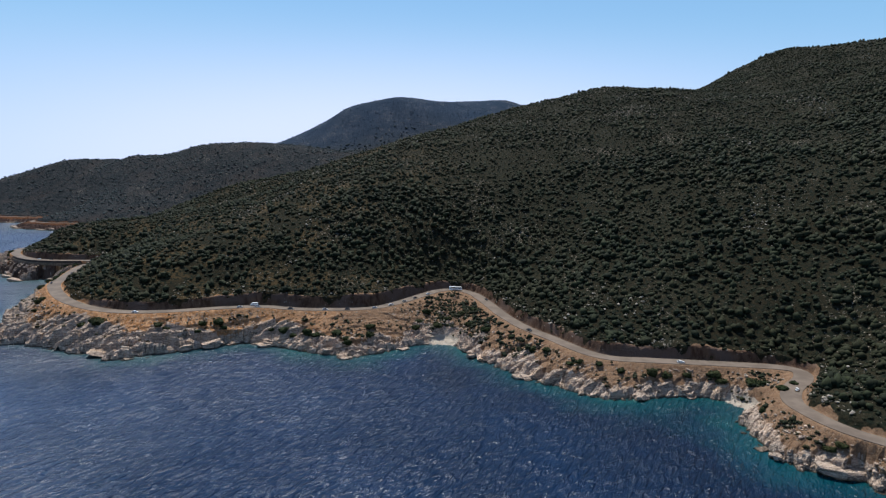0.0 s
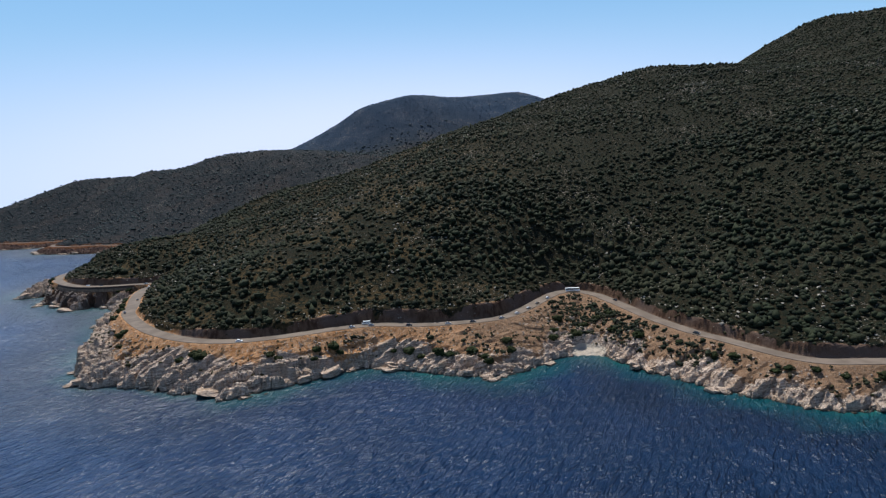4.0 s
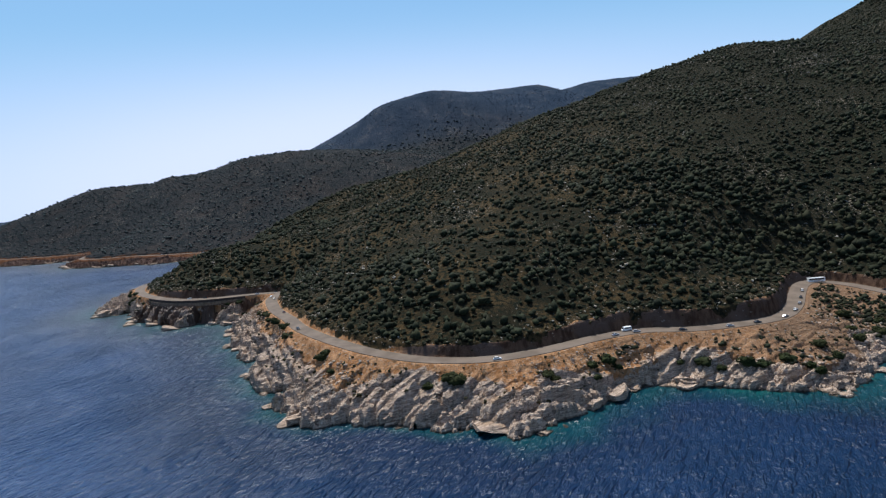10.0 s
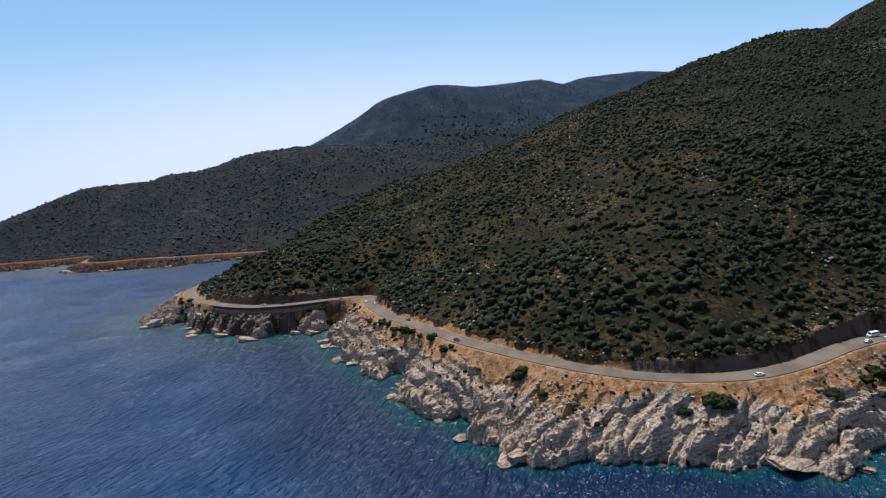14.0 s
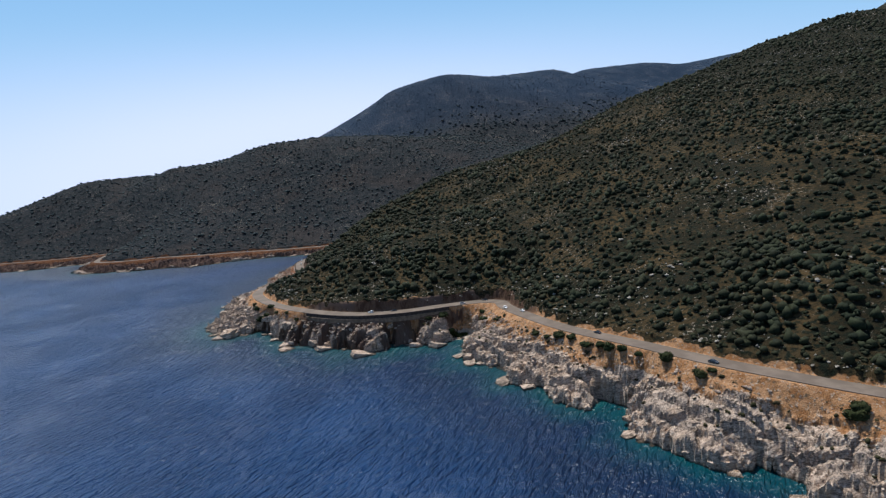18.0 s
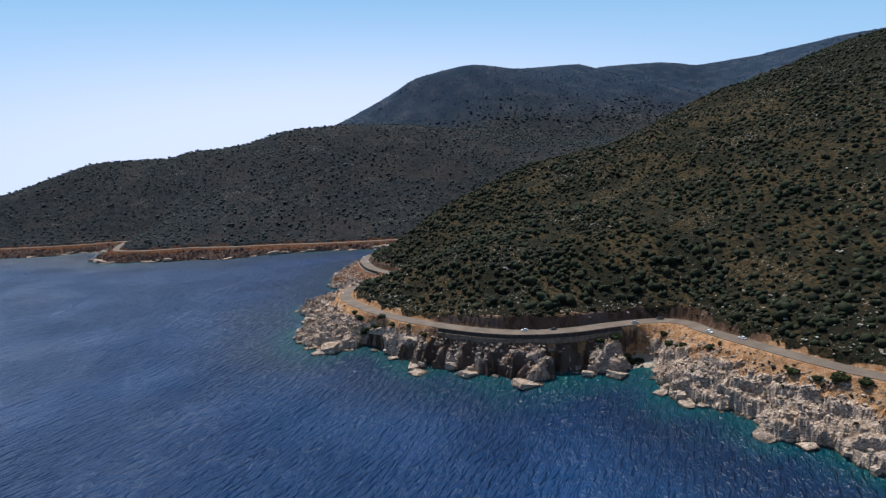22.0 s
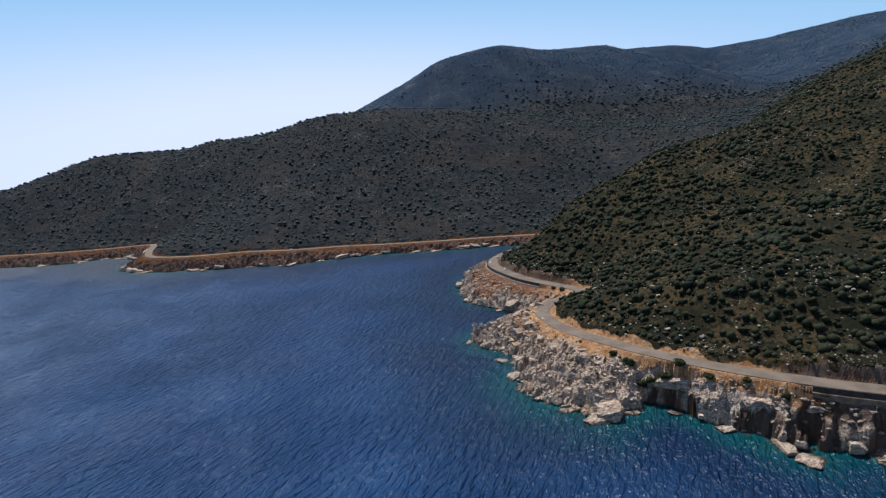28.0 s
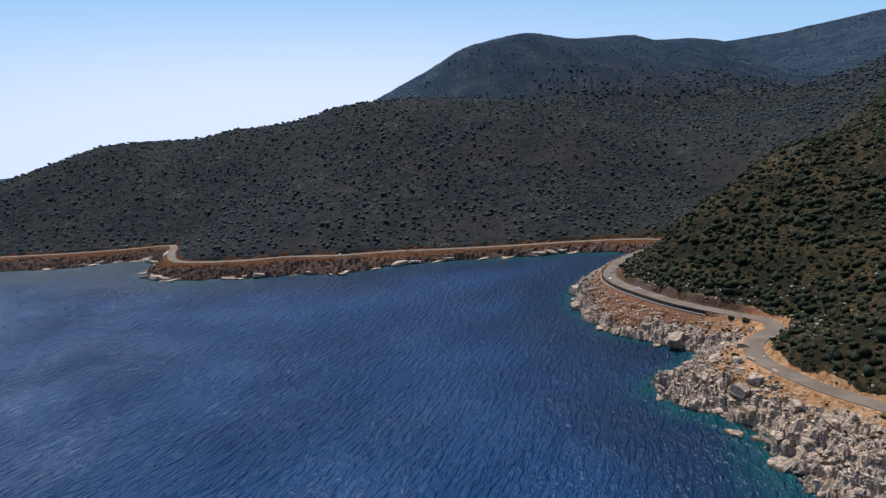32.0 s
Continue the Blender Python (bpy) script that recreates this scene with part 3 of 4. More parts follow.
def build_strip(x0, x1, y0, y1, step, material, label):
    """The rocky strip between road and water, in finer detail."""
    xs, ys = np.arange(x0, x1, step), np.arange(y0, y1, step)
    gx, gy = np.meshgrid(xs, ys)
    x, y, sel = gx.ravel(), gy.ravel(), nearest_grid(gx, gy, 10.0 / step).ravel()
    height = np.full(len(x), np.nan)
    z, dc, dr, masks = relief(x[sel], y[sel])
    height[sel] = z
    layers = {}
    for key, values in masks.items():
        layers[key] = np.zeros(len(x))
        layers[key][sel] = values
    ok = np.zeros(len(x), bool)
    ok[np.flatnonzero(sel)] = (dc > -5) & (dr < 14)
    # weathered beds: steep faces are undercut and stepped out, layer by layer
    gz = height.reshape(gx.shape)
    if step < 1:  # weathering rounds the sharpest edges
        worn = gz.copy()
        worn[1:-1, 1:-1] = (gz[1:-1, :-2] + gz[1:-1, 2:] + gz[:-2, 1:-1] + gz[2:, 1:-1]) / 4
        gz = np.where(np.isnan(worn) | (layers["cut"].reshape(gx.shape) > 0), gz, 0.6 * gz + 0.4 * worn)
        height = gz.ravel()
    sy, sx = np.gradient(gz, step)
    steep = np.nan_to_num(np.hypot(sx, sy).ravel())
    layer = np.nan_to_num(height - 0.28 * x + 0.34 * y) / 1.5 + 1.5 * fractal(x, y, 12.0, 41, 2)
    out = 1.8 * soft_noise(layer, 0.05 * (x + y), 1.0, 43) * smooth(0.7, 2.2, steep) * (layers["soil"] < 0.9) * (layers["veg"] < 0.1)
    out = np.where(np.nan_to_num(height) > 0.2, out, 0) / np.maximum(steep, 0.3)
    jit = 0.12 * step * smooth(0.3, 1.0, steep)
    x = x - np.nan_to_num(sx.ravel()) * out + jit * (2 * lattice(np.round(x / step), np.round(y / step), 7) - 1)
    y = y - np.nan_to_num(sy.ravel()) * out + jit * (2 * lattice(np.round(gx.ravel() / step), np.round(y / step), 8) - 1)
    v, f, layers = packed(np.stack([x, y, np.nan_to_num(height)], 1), grid_faces(len(xs), len(ys), ok), layers)
    tagged(new("shore", mesh_from("shore", v, f, material, False, layers)), label, "rocky shore", kind="structure")


def build_ground():
    xs, ys = lines(-2300, -1200, 420, 1800, 5.0, 16.0), lines(-260, 100, 1280, 2900, 5.0, 16.0)
    x, y = (g.ravel() for g in np.meshgrid(xs, ys))
    z, dc, dr, masks = relief(x, y, fine=False)
    strip = (dc > -6) & (dr < 9) & (x > -1170) & (x < 300) & (dr > -140) & (y < 1270)
    z = np.where(strip, z - 6.0, z)
    v, f, layers = packed(np.stack([x, y, z], 1), grid_faces(len(xs), len(ys), dc > -45), masks)
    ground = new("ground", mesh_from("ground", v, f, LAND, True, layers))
    tagged(ground, "steep coastal hills with dry scrub and grey stones", "hillside", kind="structure")
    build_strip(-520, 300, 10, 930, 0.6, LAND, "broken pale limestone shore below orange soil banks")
    build_strip(-1180, -300, 900, 1290, 1.6, RUST, "low rust-brown rocky shore across the bay")


def nearest_grid(gx, gy, every):
    """Which places of a fine grid lie between the water's edge and just above the road."""
    n = max(2, int(every))
    cx, cy = gx[::n, ::n], gy[::n, ::n]
    dc, dr, _, _ = places(cx.ravel(), cy.ravel())
    ok = ((dc > -18) & (dr < 26)).reshape(cx.shape)
    return np.repeat(np.repeat(ok, n, 0), n, 1)[: gx.shape[0], : gx.shape[1]]


def build_sea():
    xs, ys = lines(-5200, -1000, 320, 5200, 6.0, 120.0), lines(-4800, 100, 1200, 5200, 6.0, 120.0)
    x, y = (g.ravel() for g in np.meshgrid(xs, ys))
    dc, _ = nearest(x, y, COAST[::2])
    dc = np.where(on_land(x, y), dc, -dc)
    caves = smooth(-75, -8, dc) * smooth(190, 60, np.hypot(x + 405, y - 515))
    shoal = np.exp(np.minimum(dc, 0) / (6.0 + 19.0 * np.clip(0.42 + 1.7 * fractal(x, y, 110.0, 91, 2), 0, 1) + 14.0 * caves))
    # Where water is calmer and its colour painted darker, along the shore.
    lee_dark = np.maximum(0.8 * smooth(-80, -20, dc), smooth(-120, -30, dc) * smooth(-60, 0, np.maximum(x, y - 1050)))
    lee_dark = np.maximum(np.maximum(lee_dark, 0.8 * caves), 0.9 * smooth(310, 40, np.hypot(x - 50, y - 205) + 130 * fractal(x, y, 130.0, 95, 3)))
    keep = dc < 60
    v, f, layers = packed(np.stack([x, y, np.zeros(len(x))], 1), grid_faces(len(xs), len(ys), keep), {"shoal": shoal, "lee_dark": lee_dark})
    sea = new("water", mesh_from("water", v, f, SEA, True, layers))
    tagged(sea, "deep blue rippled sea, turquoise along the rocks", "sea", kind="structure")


def ribbon(name, offsets, heights, line, material, lift=0.0, z_of=None):
    """A strip along a line of points: a cross-section of offsets (inland positive) and heights."""
    way = np.gradient(line[:, :2], axis=0)
    way /= np.linalg.norm(way, axis=1)[:, None]
    rows = []
    for o, h in zip(offsets, heights):
        rows.append(np.stack([line[:, 0] + o * way[:, 1], line[:, 1] - o * way[:, 0], line[:, 2] + h + lift], 1))
    v = np.stack(rows, 1).reshape(-1, 3)
    return mesh_from(name, v, grid_faces(len(offsets), len(line))[:, ::-1], material, False)


build_ground()
build_sea()
road = new("road", ribbon("road", (-3.9, -3.8, 0, 3.8, 3.9), (-0.5, 0.0, 0.06, 0.0, -0.5), ROAD, ASPHALT))
tagged(road, "narrow two-lane coastal road of worn grey asphalt", "road", kind="structure")


# ---- maquis: thousands of round shrubs on the slopes ----
def blob(rng, lobes, level):
    """One shrub: several lumpy lobes, as vertices and triangles of unit size."""
    vs, fs, at = [], [], 0
    for _ in range(lobes):
        bm = bmesh.new()
        bmesh.ops.create_icosphere(bm, subdivisions=level, radius=1.0)
        a = rng.uniform(0, 6.28)
        r = rng.uniform(0.15, 0.5)
        c = np.array([r * math.cos(a), r * math.sin(a), rng.uniform(0.25, 0.65)])
        s = rng.uniform(0.38, 0.62) * np.array([1, 1, rng.uniform(0.7, 1.0)])
        v = np.array([p.co for p in bm.verts])
        v = v * (1 + 0.3 * rng.standard_normal((len(v), 1))) * s + c
        vs.append(v)
        fs.append(np.array([[p.index for p in f.verts] for f in bm.faces]) + at)
        at += len(v)
        bm.free()
    return np.vstack(vs), np.vstack(fs)


def scatter(name, x, y, z, size, kinds, material, rng, tall=1.0, smooth_faces=True):
    vs, fs, at = [], [], 0
    kind = rng.integers(0, len(kinds), len(x))
    for k, (bv, bf) in enumerate(kinds):
        i = np.flatnonzero(kind == k)
        a = rng.uniform(0, 6.28, len(i))
        c, s = np.cos(a)[:, None], np.sin(a)[:, None]
        px = (bv[:, 0] * c - bv[:, 1] * s) * size[i, None] + x[i, None]
        py = (bv[:, 0] * s + bv[:, 1] * c) * size[i, None] + y[i, None]
        pz = bv[:, 2] * tall * size[i, None] * rng.uniform(0.75, 1.15, (len(i), 1)) + z[i, None] - 0.12 * size[i, None]
        vs.append(np.stack([px, py, pz], -1).reshape(-1, 3))
        fs.append((bf[None] + (np.arange(len(i)) * len(bv))[:, None, None] + at).reshape(-1, 3))
        at += len(i) * len(bv)
    return new(name, mesh_from(name, np.vstack(vs), np.vstack(fs), material, smooth_faces))


def build_maquis():
    rng = np.random.default_rng(5)
    near_kinds = [blob(rng, n, 1) for n in (3, 3, 2, 4, 2, 3)]
    far_kinds = [blob(rng, 1, 1) for _ in range(5)]
    # the near slope
    g = 3.4
    x, y = (v.ravel() for v in np.meshgrid(np.arange(-500, 640, g), np.arange(120, 1130, g)))
    x, y = x + rng.uniform(-2.6, 2.6, len(x)), y + rng.uniform(-2.6, 2.6, len(y))
    z, dc, dr, masks = relief(x, y, fine=False)
    veg = masks["veg"]
    thick = 0.95 + 0.3 * smooth(-150, 100, x) + 1.2 * fractal(x, y, 38.0, 55, 4)
    ok = (dr > 6.4) & (dc > 10) & ((veg > 0.5) | (dr < 9)) & (rng.uniform(0, 1, len(x)) < thick) & (y < 960 + 0.45 * np.maximum(x + 100, 0)) & ((x < 100) | (y < 700) | (hills(x, y + 25) - hills(x, y) > -1.5))
    x, y, z, dr = x[ok], y[ok], z[ok], dr[ok]
    size = (0.9 + 2.9 * rng.uniform(0, 1, len(x)) ** 1.8) * (1 + 0.7 * fractal(x, y, 30.0, 57, 2))
    size = np.minimum(size, 0.55 * (dr - 4.4))  # none reaches over the road
    close = (y < 500 + 0.2 * x) | (x < -280)
    for sel, kinds in ((close, near_kinds), (~close, far_kinds)):
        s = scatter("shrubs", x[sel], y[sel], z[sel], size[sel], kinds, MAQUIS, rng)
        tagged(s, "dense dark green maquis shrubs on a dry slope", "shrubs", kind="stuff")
    # the high shoulder to the east
    x, y = (v.ravel() for v in np.meshgrid(np.arange(640, 1080, 8.0), np.arange(420, 1460, 8.0)))
    x, y = x + rng.uniform(-4, 4, len(x)), y + rng.uniform(-4, 4, len(y))
    ok = y < 960 + 0.45 * np.maximum(x + 100, 0)
    x, y = x[ok], y[ok]
    z = relief(x, y, fine=False)[0]
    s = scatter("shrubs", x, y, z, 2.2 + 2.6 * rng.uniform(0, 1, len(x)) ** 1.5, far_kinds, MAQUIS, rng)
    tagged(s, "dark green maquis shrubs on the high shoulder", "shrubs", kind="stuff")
    # the hills across the bay
    for g, low, high, left, right in ((7.5, 900, 1480, -1400, 300), (11.0, 1480, 2200, -1300, 1100), (14.0, 2200, 2750, 300, 1750), (12.0, 1100, 1480, 300, 1300)):
        x, y = (v.ravel() for v in np.meshgrid(np.arange(left, right, g), np.arange(low, high, g)))
        x, y = x + rng.uniform(-0.45 * g, 0.45 * g, len(x)), y + rng.uniform(-0.45 * g, 0.45 * g, len(y))
        z, dc, dr, masks = relief(x, y, fine=False)
        ok = (dr > 9) & (dc > 12) & (masks["veg"] > 0.5) & (y > 960 + 0.45 * np.maximum(x + 100, 0))
        ok &= rng.uniform(0, 1, len(x)) < 0.95 + 1.2 * fractal(x, y, 60.0, 61, 4)
        x, y, z = x[ok], y[ok], z[ok]
        size = 0.36 * g * (0.75 + 1.3 * rng.uniform(0, 1, len(x)) ** 1.8)
        kinds = [blob(rng, 1, 1) for _ in range(4)]
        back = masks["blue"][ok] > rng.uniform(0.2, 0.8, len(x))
        for sel, leaves, label in ((~back, HAZED_MAQUIS, "distant scrub across the bay, leaves tinted blue-green for haze"), (back, HAZED_SCRUB, "shrubs on the far mountain range, tinted blue for haze")):
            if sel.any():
                s = scatter("shrubs", x[sel], y[sel], z[sel] + 0.1 * size[sel], size[sel] * (1.0 if leaves is HAZED_MAQUIS else 0.6), kinds, leaves, rng, 0.6 if leaves is HAZED_MAQUIS else 0.35)
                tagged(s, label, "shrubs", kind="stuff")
    # pale stones among the near shrubs
    x, y = rng.uniform(-470, 420, 60000), rng.uniform(130, 900, 60000)
    z, dc, dr, masks = relief(x, y, fine=False)
    ok = (dr > 7) & (dc > 10) & (fractal(x, y, 34.0, 83, 4) + (0.42 + 0.2 * (x < -280)) * np.exp(-np.maximum(dr, 0) / 20) > rng.uniform(0.2, 0.55, len(x)))
    x, y, z = x[ok], y[ok], z[ok]
    s = scatter("stones", x, y, z + 0.15, 0.45 + 1.1 * rng.uniform(0, 1, len(x)) ** 2.5, [blob(rng, n, 1) for n in (1, 2, 1)], STONE, rng, 0.8, False)
    tagged(s, "pale grey limestone boulders among the scrub", "stones", kind="stuff")


build_maquis()


# ---- parts and things ----
def part(name, bm, material, parent, label=""):
    """One mesh under a thing or a part."""
    me = bpy.data.meshes.new(name)
    bm.to_mesh(me)
    bm.free()
    me.materials.append(material)
    ob = new(name, me)
    ob.parent = parent
    if label:
        ob["label"] = label
    return ob


def thing(name, label, category, group=""):
    return tagged(new(name), label, category, group)


def box(bm, x0, x1, y0, y1, z0, z1, bevel=0.0):
    made = bmesh.ops.create_cube(bm, size=1.0)["verts"]
    for v in made:
        v.co = ((x0 + x1) / 2 + v.co.x * (x1 - x0), (y0 + y1) / 2 + v.co.y * (y1 - y0), (z0 + z1) / 2 + v.co.z * (z1 - z0))
    if bevel:
        edges = list({e for v in made for e in v.link_edges})
        bmesh.ops.bevel(bm, geom=edges, offset=bevel, segments=2, affect="EDGES", profile=0.6)
    return bm


def prism(profile, half, bevel=0.0, taper=0.0):
    """A side profile in x and z, drawn out to both sides in y; taper draws in whatever lies high."""
    bm = bmesh.new()
    top = max(z for _, z in profile)
    low = min(z for _, z in profile)
    sides = []
    for s in (-1, 1):
        sides.append([bm.verts.new((x, s * (half - taper * (z - low) / (top - low)), z)) for x, z in profile])
    bm.faces.new(sides[0])
    bm.faces.new(sides[1][::-1])
    n = len(profile)
    for i in range(n):
        bm.faces.new((sides[0][i], sides[1][i], sides[1][(i + 1) % n], sides[0][(i + 1) % n]))
    bmesh.ops.recalc_face_normals(bm, faces=bm.faces)
    if bevel:
        bmesh.ops.bevel(bm, geom=list(bm.edges), offset=bevel, segments=2, affect="EDGES", profile=0.6)
    return bm


def disc(radius, width, y, segments=14):
    bm = bmesh.new()
    bmesh.ops.create_cone(bm, cap_ends=True, segments=segments, radius1=radius, radius2=radius, depth=width)
    bmesh.ops.rotate(bm, verts=bm.verts, matrix=Matrix.Rotation(radians(90), 3, "X"))
    bmesh.ops.translate(bm, verts=bm.verts, vec=(0, y, 0))
    return bm


def moved(bm, x, y, z):
    bmesh.ops.translate(bm, verts=bm.verts, vec=(x, y, z))
    return bm


GLASS = plain("dark_vehicle_glass", (0.02, 0.025, 0.03), 0.08, 0, 0.6, 0.1)
TYRE = plain("tyre_rubber", (0.02, 0.02, 0.02), 0.9)
RIM = plain("wheel_metal", (0.5, 0.5, 0.52), 0.35, 0.8)
LAMP = plain("lamp_glass", (0.8, 0.8, 0.78), 0.15)
TAIL = plain("red_lamp_glass", (0.35, 0.02, 0.02), 0.2)
TRIM = plain("black_plastic", (0.03, 0.03, 0.03), 0.6)
PAINTS = {
    "white": plain("white_car_paint", (0.80, 0.80, 0.79), 0.25, 0, 0.5, 0.04),
    "silver": plain("silver_car_paint", (0.45, 0.46, 0.48), 0.3, 0.5, 0.5, 0.05),
    "dark grey": plain("dark_grey_car_paint", (0.045, 0.047, 0.052), 0.25, 0, 0.5, 0.1),
    "red": plain("red_car_paint", (0.30, 0.02, 0.02), 0.25, 0, 0.5, 0.1),
}


def wheels(ob, xs, half, radius):
    for x in xs:
        for s in (-1, 1):
            w = part("wheel", moved(disc(radius, 0.22, 0), x, s * half, radius), TYRE, ob)
            part("rim", moved(disc(radius * 0.6, 0.05, 0), x, s * (half + 0.11), radius), RIM, w, "metal rim")


def build_car(paint):
    """A small family car, modelled 4.3 m long and shrunk by on_road, pointing along +x."""
    ob = thing("car", f"small {paint} car on the coastal road", "car", "cars on the road")
    body = prism([(-2.12, 0.32), (2.12, 0.32), (2.16, 0.62), (1.95, 0.80), (0.95, 0.95), (-1.85, 0.98), (-2.15, 0.85)], 0.88, 0.07, 0.05)
    part("body", body, PAINTS[paint], ob)
    cabin = prism([(1.05, 0.93), (0.35, 1.40), (-1.15, 1.44), (-1.85, 0.96)], 0.80, 0.05, 0.14)
    part("windows", cabin, GLASS, ob, "dark tinted windows")
    part("roof", prism([(0.36, 1.40), (0.25, 1.47), (-1.1, 1.50), (-1.2, 1.43)], 0.68, 0.03), PAINTS[paint], ob)
    for s in (-1, 1):
        part("headlight", box(bmesh.new(), 2.02, 2.17, s * 0.62 - 0.16, s * 0.62 + 0.16, 0.62, 0.76, 0.03), LAMP, ob)
        part("tail_light", box(bmesh.new(), -2.18, -2.08, s * 0.68 - 0.12, s * 0.68 + 0.12, 0.68, 0.88, 0.03), TAIL, ob)
        part("mirror", box(bmesh.new(), 0.72, 0.88, s * 0.98 - 0.09, s * 0.98 + 0.09, 0.94, 1.08, 0.03), TRIM, ob)
    for x in (2.14, -2.14):
        part("bumper", box(bmesh.new(), x - 0.08, x + 0.08, -0.82, 0.82, 0.32, 0.52, 0.04), TRIM, ob)
    wheels(ob, (1.32, -1.30), 0.80, 0.32)
    return ob


def build_minibus():
    ob = thing("minibus", "white minibus standing on the inland lane", "minibus")
    part("body", prism([(-2.95, 0.38), (2.9, 0.38), (3.0, 0.95), (2.45, 1.25), (1.85, 2.35), (-2.9, 2.42), (-3.0, 1.2)], 1.0, 0.08, 0.08), PAINTS["white"], ob)
    for s in (-1, 1):
        for x in (-2.2, -1.1, 0.0, 1.1):
            part("side_window", box(bmesh.new(), x - 0.48, x + 0.48, s * 0.98 - 0.03, s * 0.98 + 0.03, 1.35, 2.0, 0.02), GLASS, ob)
        part("headlight", box(bmesh.new(), 2.9, 3.03, s * 0.75 - 0.15, s * 0.75 + 0.15, 0.75, 0.95, 0.03), LAMP, ob)
    part("windscreen", prism([(2.50, 1.28), (2.56, 1.30), (1.98, 2.28), (1.92, 2.26)], 0.76), GLASS, ob)
    part("rear_window", box(bmesh.new(), -3.02, -2.9, -0.75, 0.75, 1.4, 2.1, 0.02), GLASS, ob)
    wheels(ob, (1.85, -1.9), 0.9, 0.36)
    return ob


def build_bus():
    ob = thing("bus", "white coach with a dark window band rounding the bend", "bus")
    part("body", prism([(-5.9, 0.45), (5.9, 0.45), (6.0, 1.2), (5.75, 3.15), (-5.85, 3.2), (-6.0, 1.3)], 1.25, 0.1, 0.06), PAINTS["white"], ob)
    for s in (-1, 1):
        for k in range(7):
            x = -4.9 + k * 1.55
            part("side_window", box(bmesh.new(), x - 0.72, x + 0.72, s * 1.22 - 0.04, s * 1.22 + 0.04, 1.65, 2.75, 0.03), GLASS, ob)
        part("headlight", box(bmesh.new(), 5.9, 6.03, s * 0.95 - 0.18, s * 0.95 + 0.18, 0.8, 1.0, 0.03), LAMP, ob)
        part("mirror", box(bmesh.new(), 5.7, 5.95, s * 1.42 - 0.1, s * 1.42 + 0.1, 2.1, 2.6, 0.03), TRIM, ob)
    part("windscreen", prism([(6.0, 1.5), (6.05, 1.5), (5.84, 2.95), (5.79, 2.95)], 1.1), GLASS, ob)
    part("luggage_flap", box(bmesh.new(), -2.2, 2.2, -1.27, -1.2, 0.6, 1.25, 0.02), PAINTS["silver"], ob)
    wheels(ob, (3.9, -3.2), 1.12, 0.5)
    return ob


def on_road(x, y, lane, back=False):
    """A pose on the road at the nearest place, in the inland (+) or seaward (-) lane, heading along it, scaled down to
    fit the camera's view.
    """
    i = int(((ROAD[:, 0] - x) ** 2 + (ROAD[:, 1] - y) ** 2).argmin())
    wx, wy = ROAD_WAY[i]
    turn = math.degrees(math.atan2(wy, wx)) + (180 if back else 0)
    return pose(ROAD[i, 0] + lane * wy, ROAD[i, 1] - lane * wx, ROAD[i, 2] + 0.04, 0, 0, turn) @ Matrix.Scale(0.76, 4)


def build_traffic():
    # where each one stands, its lane and paint; cars bound east come back down the seaward lane
    spots = [(114, 252, -1.9, "white"), (146, 222, 1.9, "white"), (50, 304, -1.9, "dark grey"), (30, 366, 1.9, "dark grey"), (-10, 374, -1.9, "white"), (-18, 363, -1.9, "dark grey"),
             (-24, 354, -1.9, "silver"), (-32, 346, -1.9, "white"), (-41, 339, -1.9, "silver"), (-56, 333, -1.9, "dark grey"), (-70, 332, -1.9, "silver"), (-90, 332, -1.9, "dark grey"),
             (-111, 333, -1.9, "silver"), (-122, 330, -1.9, "silver"), (-174, 313, -1.9, "white"), (-265, 375, -1.9, "dark grey"), (-288, 424, 1.9, "dark grey"), (-306, 475, 1.9, "white"),
             (-309, 488, -1.9, "white"), (-317, 517, 1.9, "dark grey"), (-328, 518, -1.9, "silver"), (-382, 519, 1.9, "white"), (-367, 517, 1.9, "dark grey"), (-455, 770, 1.9, "white"),
             (-454, 800, -1.9, "white"), (-448, 818, 1.9, "silver"), (-625, 1004, 1.9, "white"), (-560, 1009, -1.9, "silver")]
    first = {}
    for x, y, lane, paint in spots:
        m = on_road(x, y, lane, lane < 0)
        if paint not in first:
            first[paint] = build_car(paint)
            first[paint].matrix_basis = m
        else:
            copy_thing(first[paint], m).matrix_basis = m
    build_minibus().matrix_basis = on_road(-116, 338, 1.9)
    build_bus().matrix_basis = on_road(9, 389, -1.6, True)


build_traffic()


# ---- shrubs on the banks, each on its own ----
BARK = plain("grey_brown_bark", (0.09, 0.065, 0.045), 0.95)
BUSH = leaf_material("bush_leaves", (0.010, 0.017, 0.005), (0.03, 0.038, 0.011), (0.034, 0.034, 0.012))


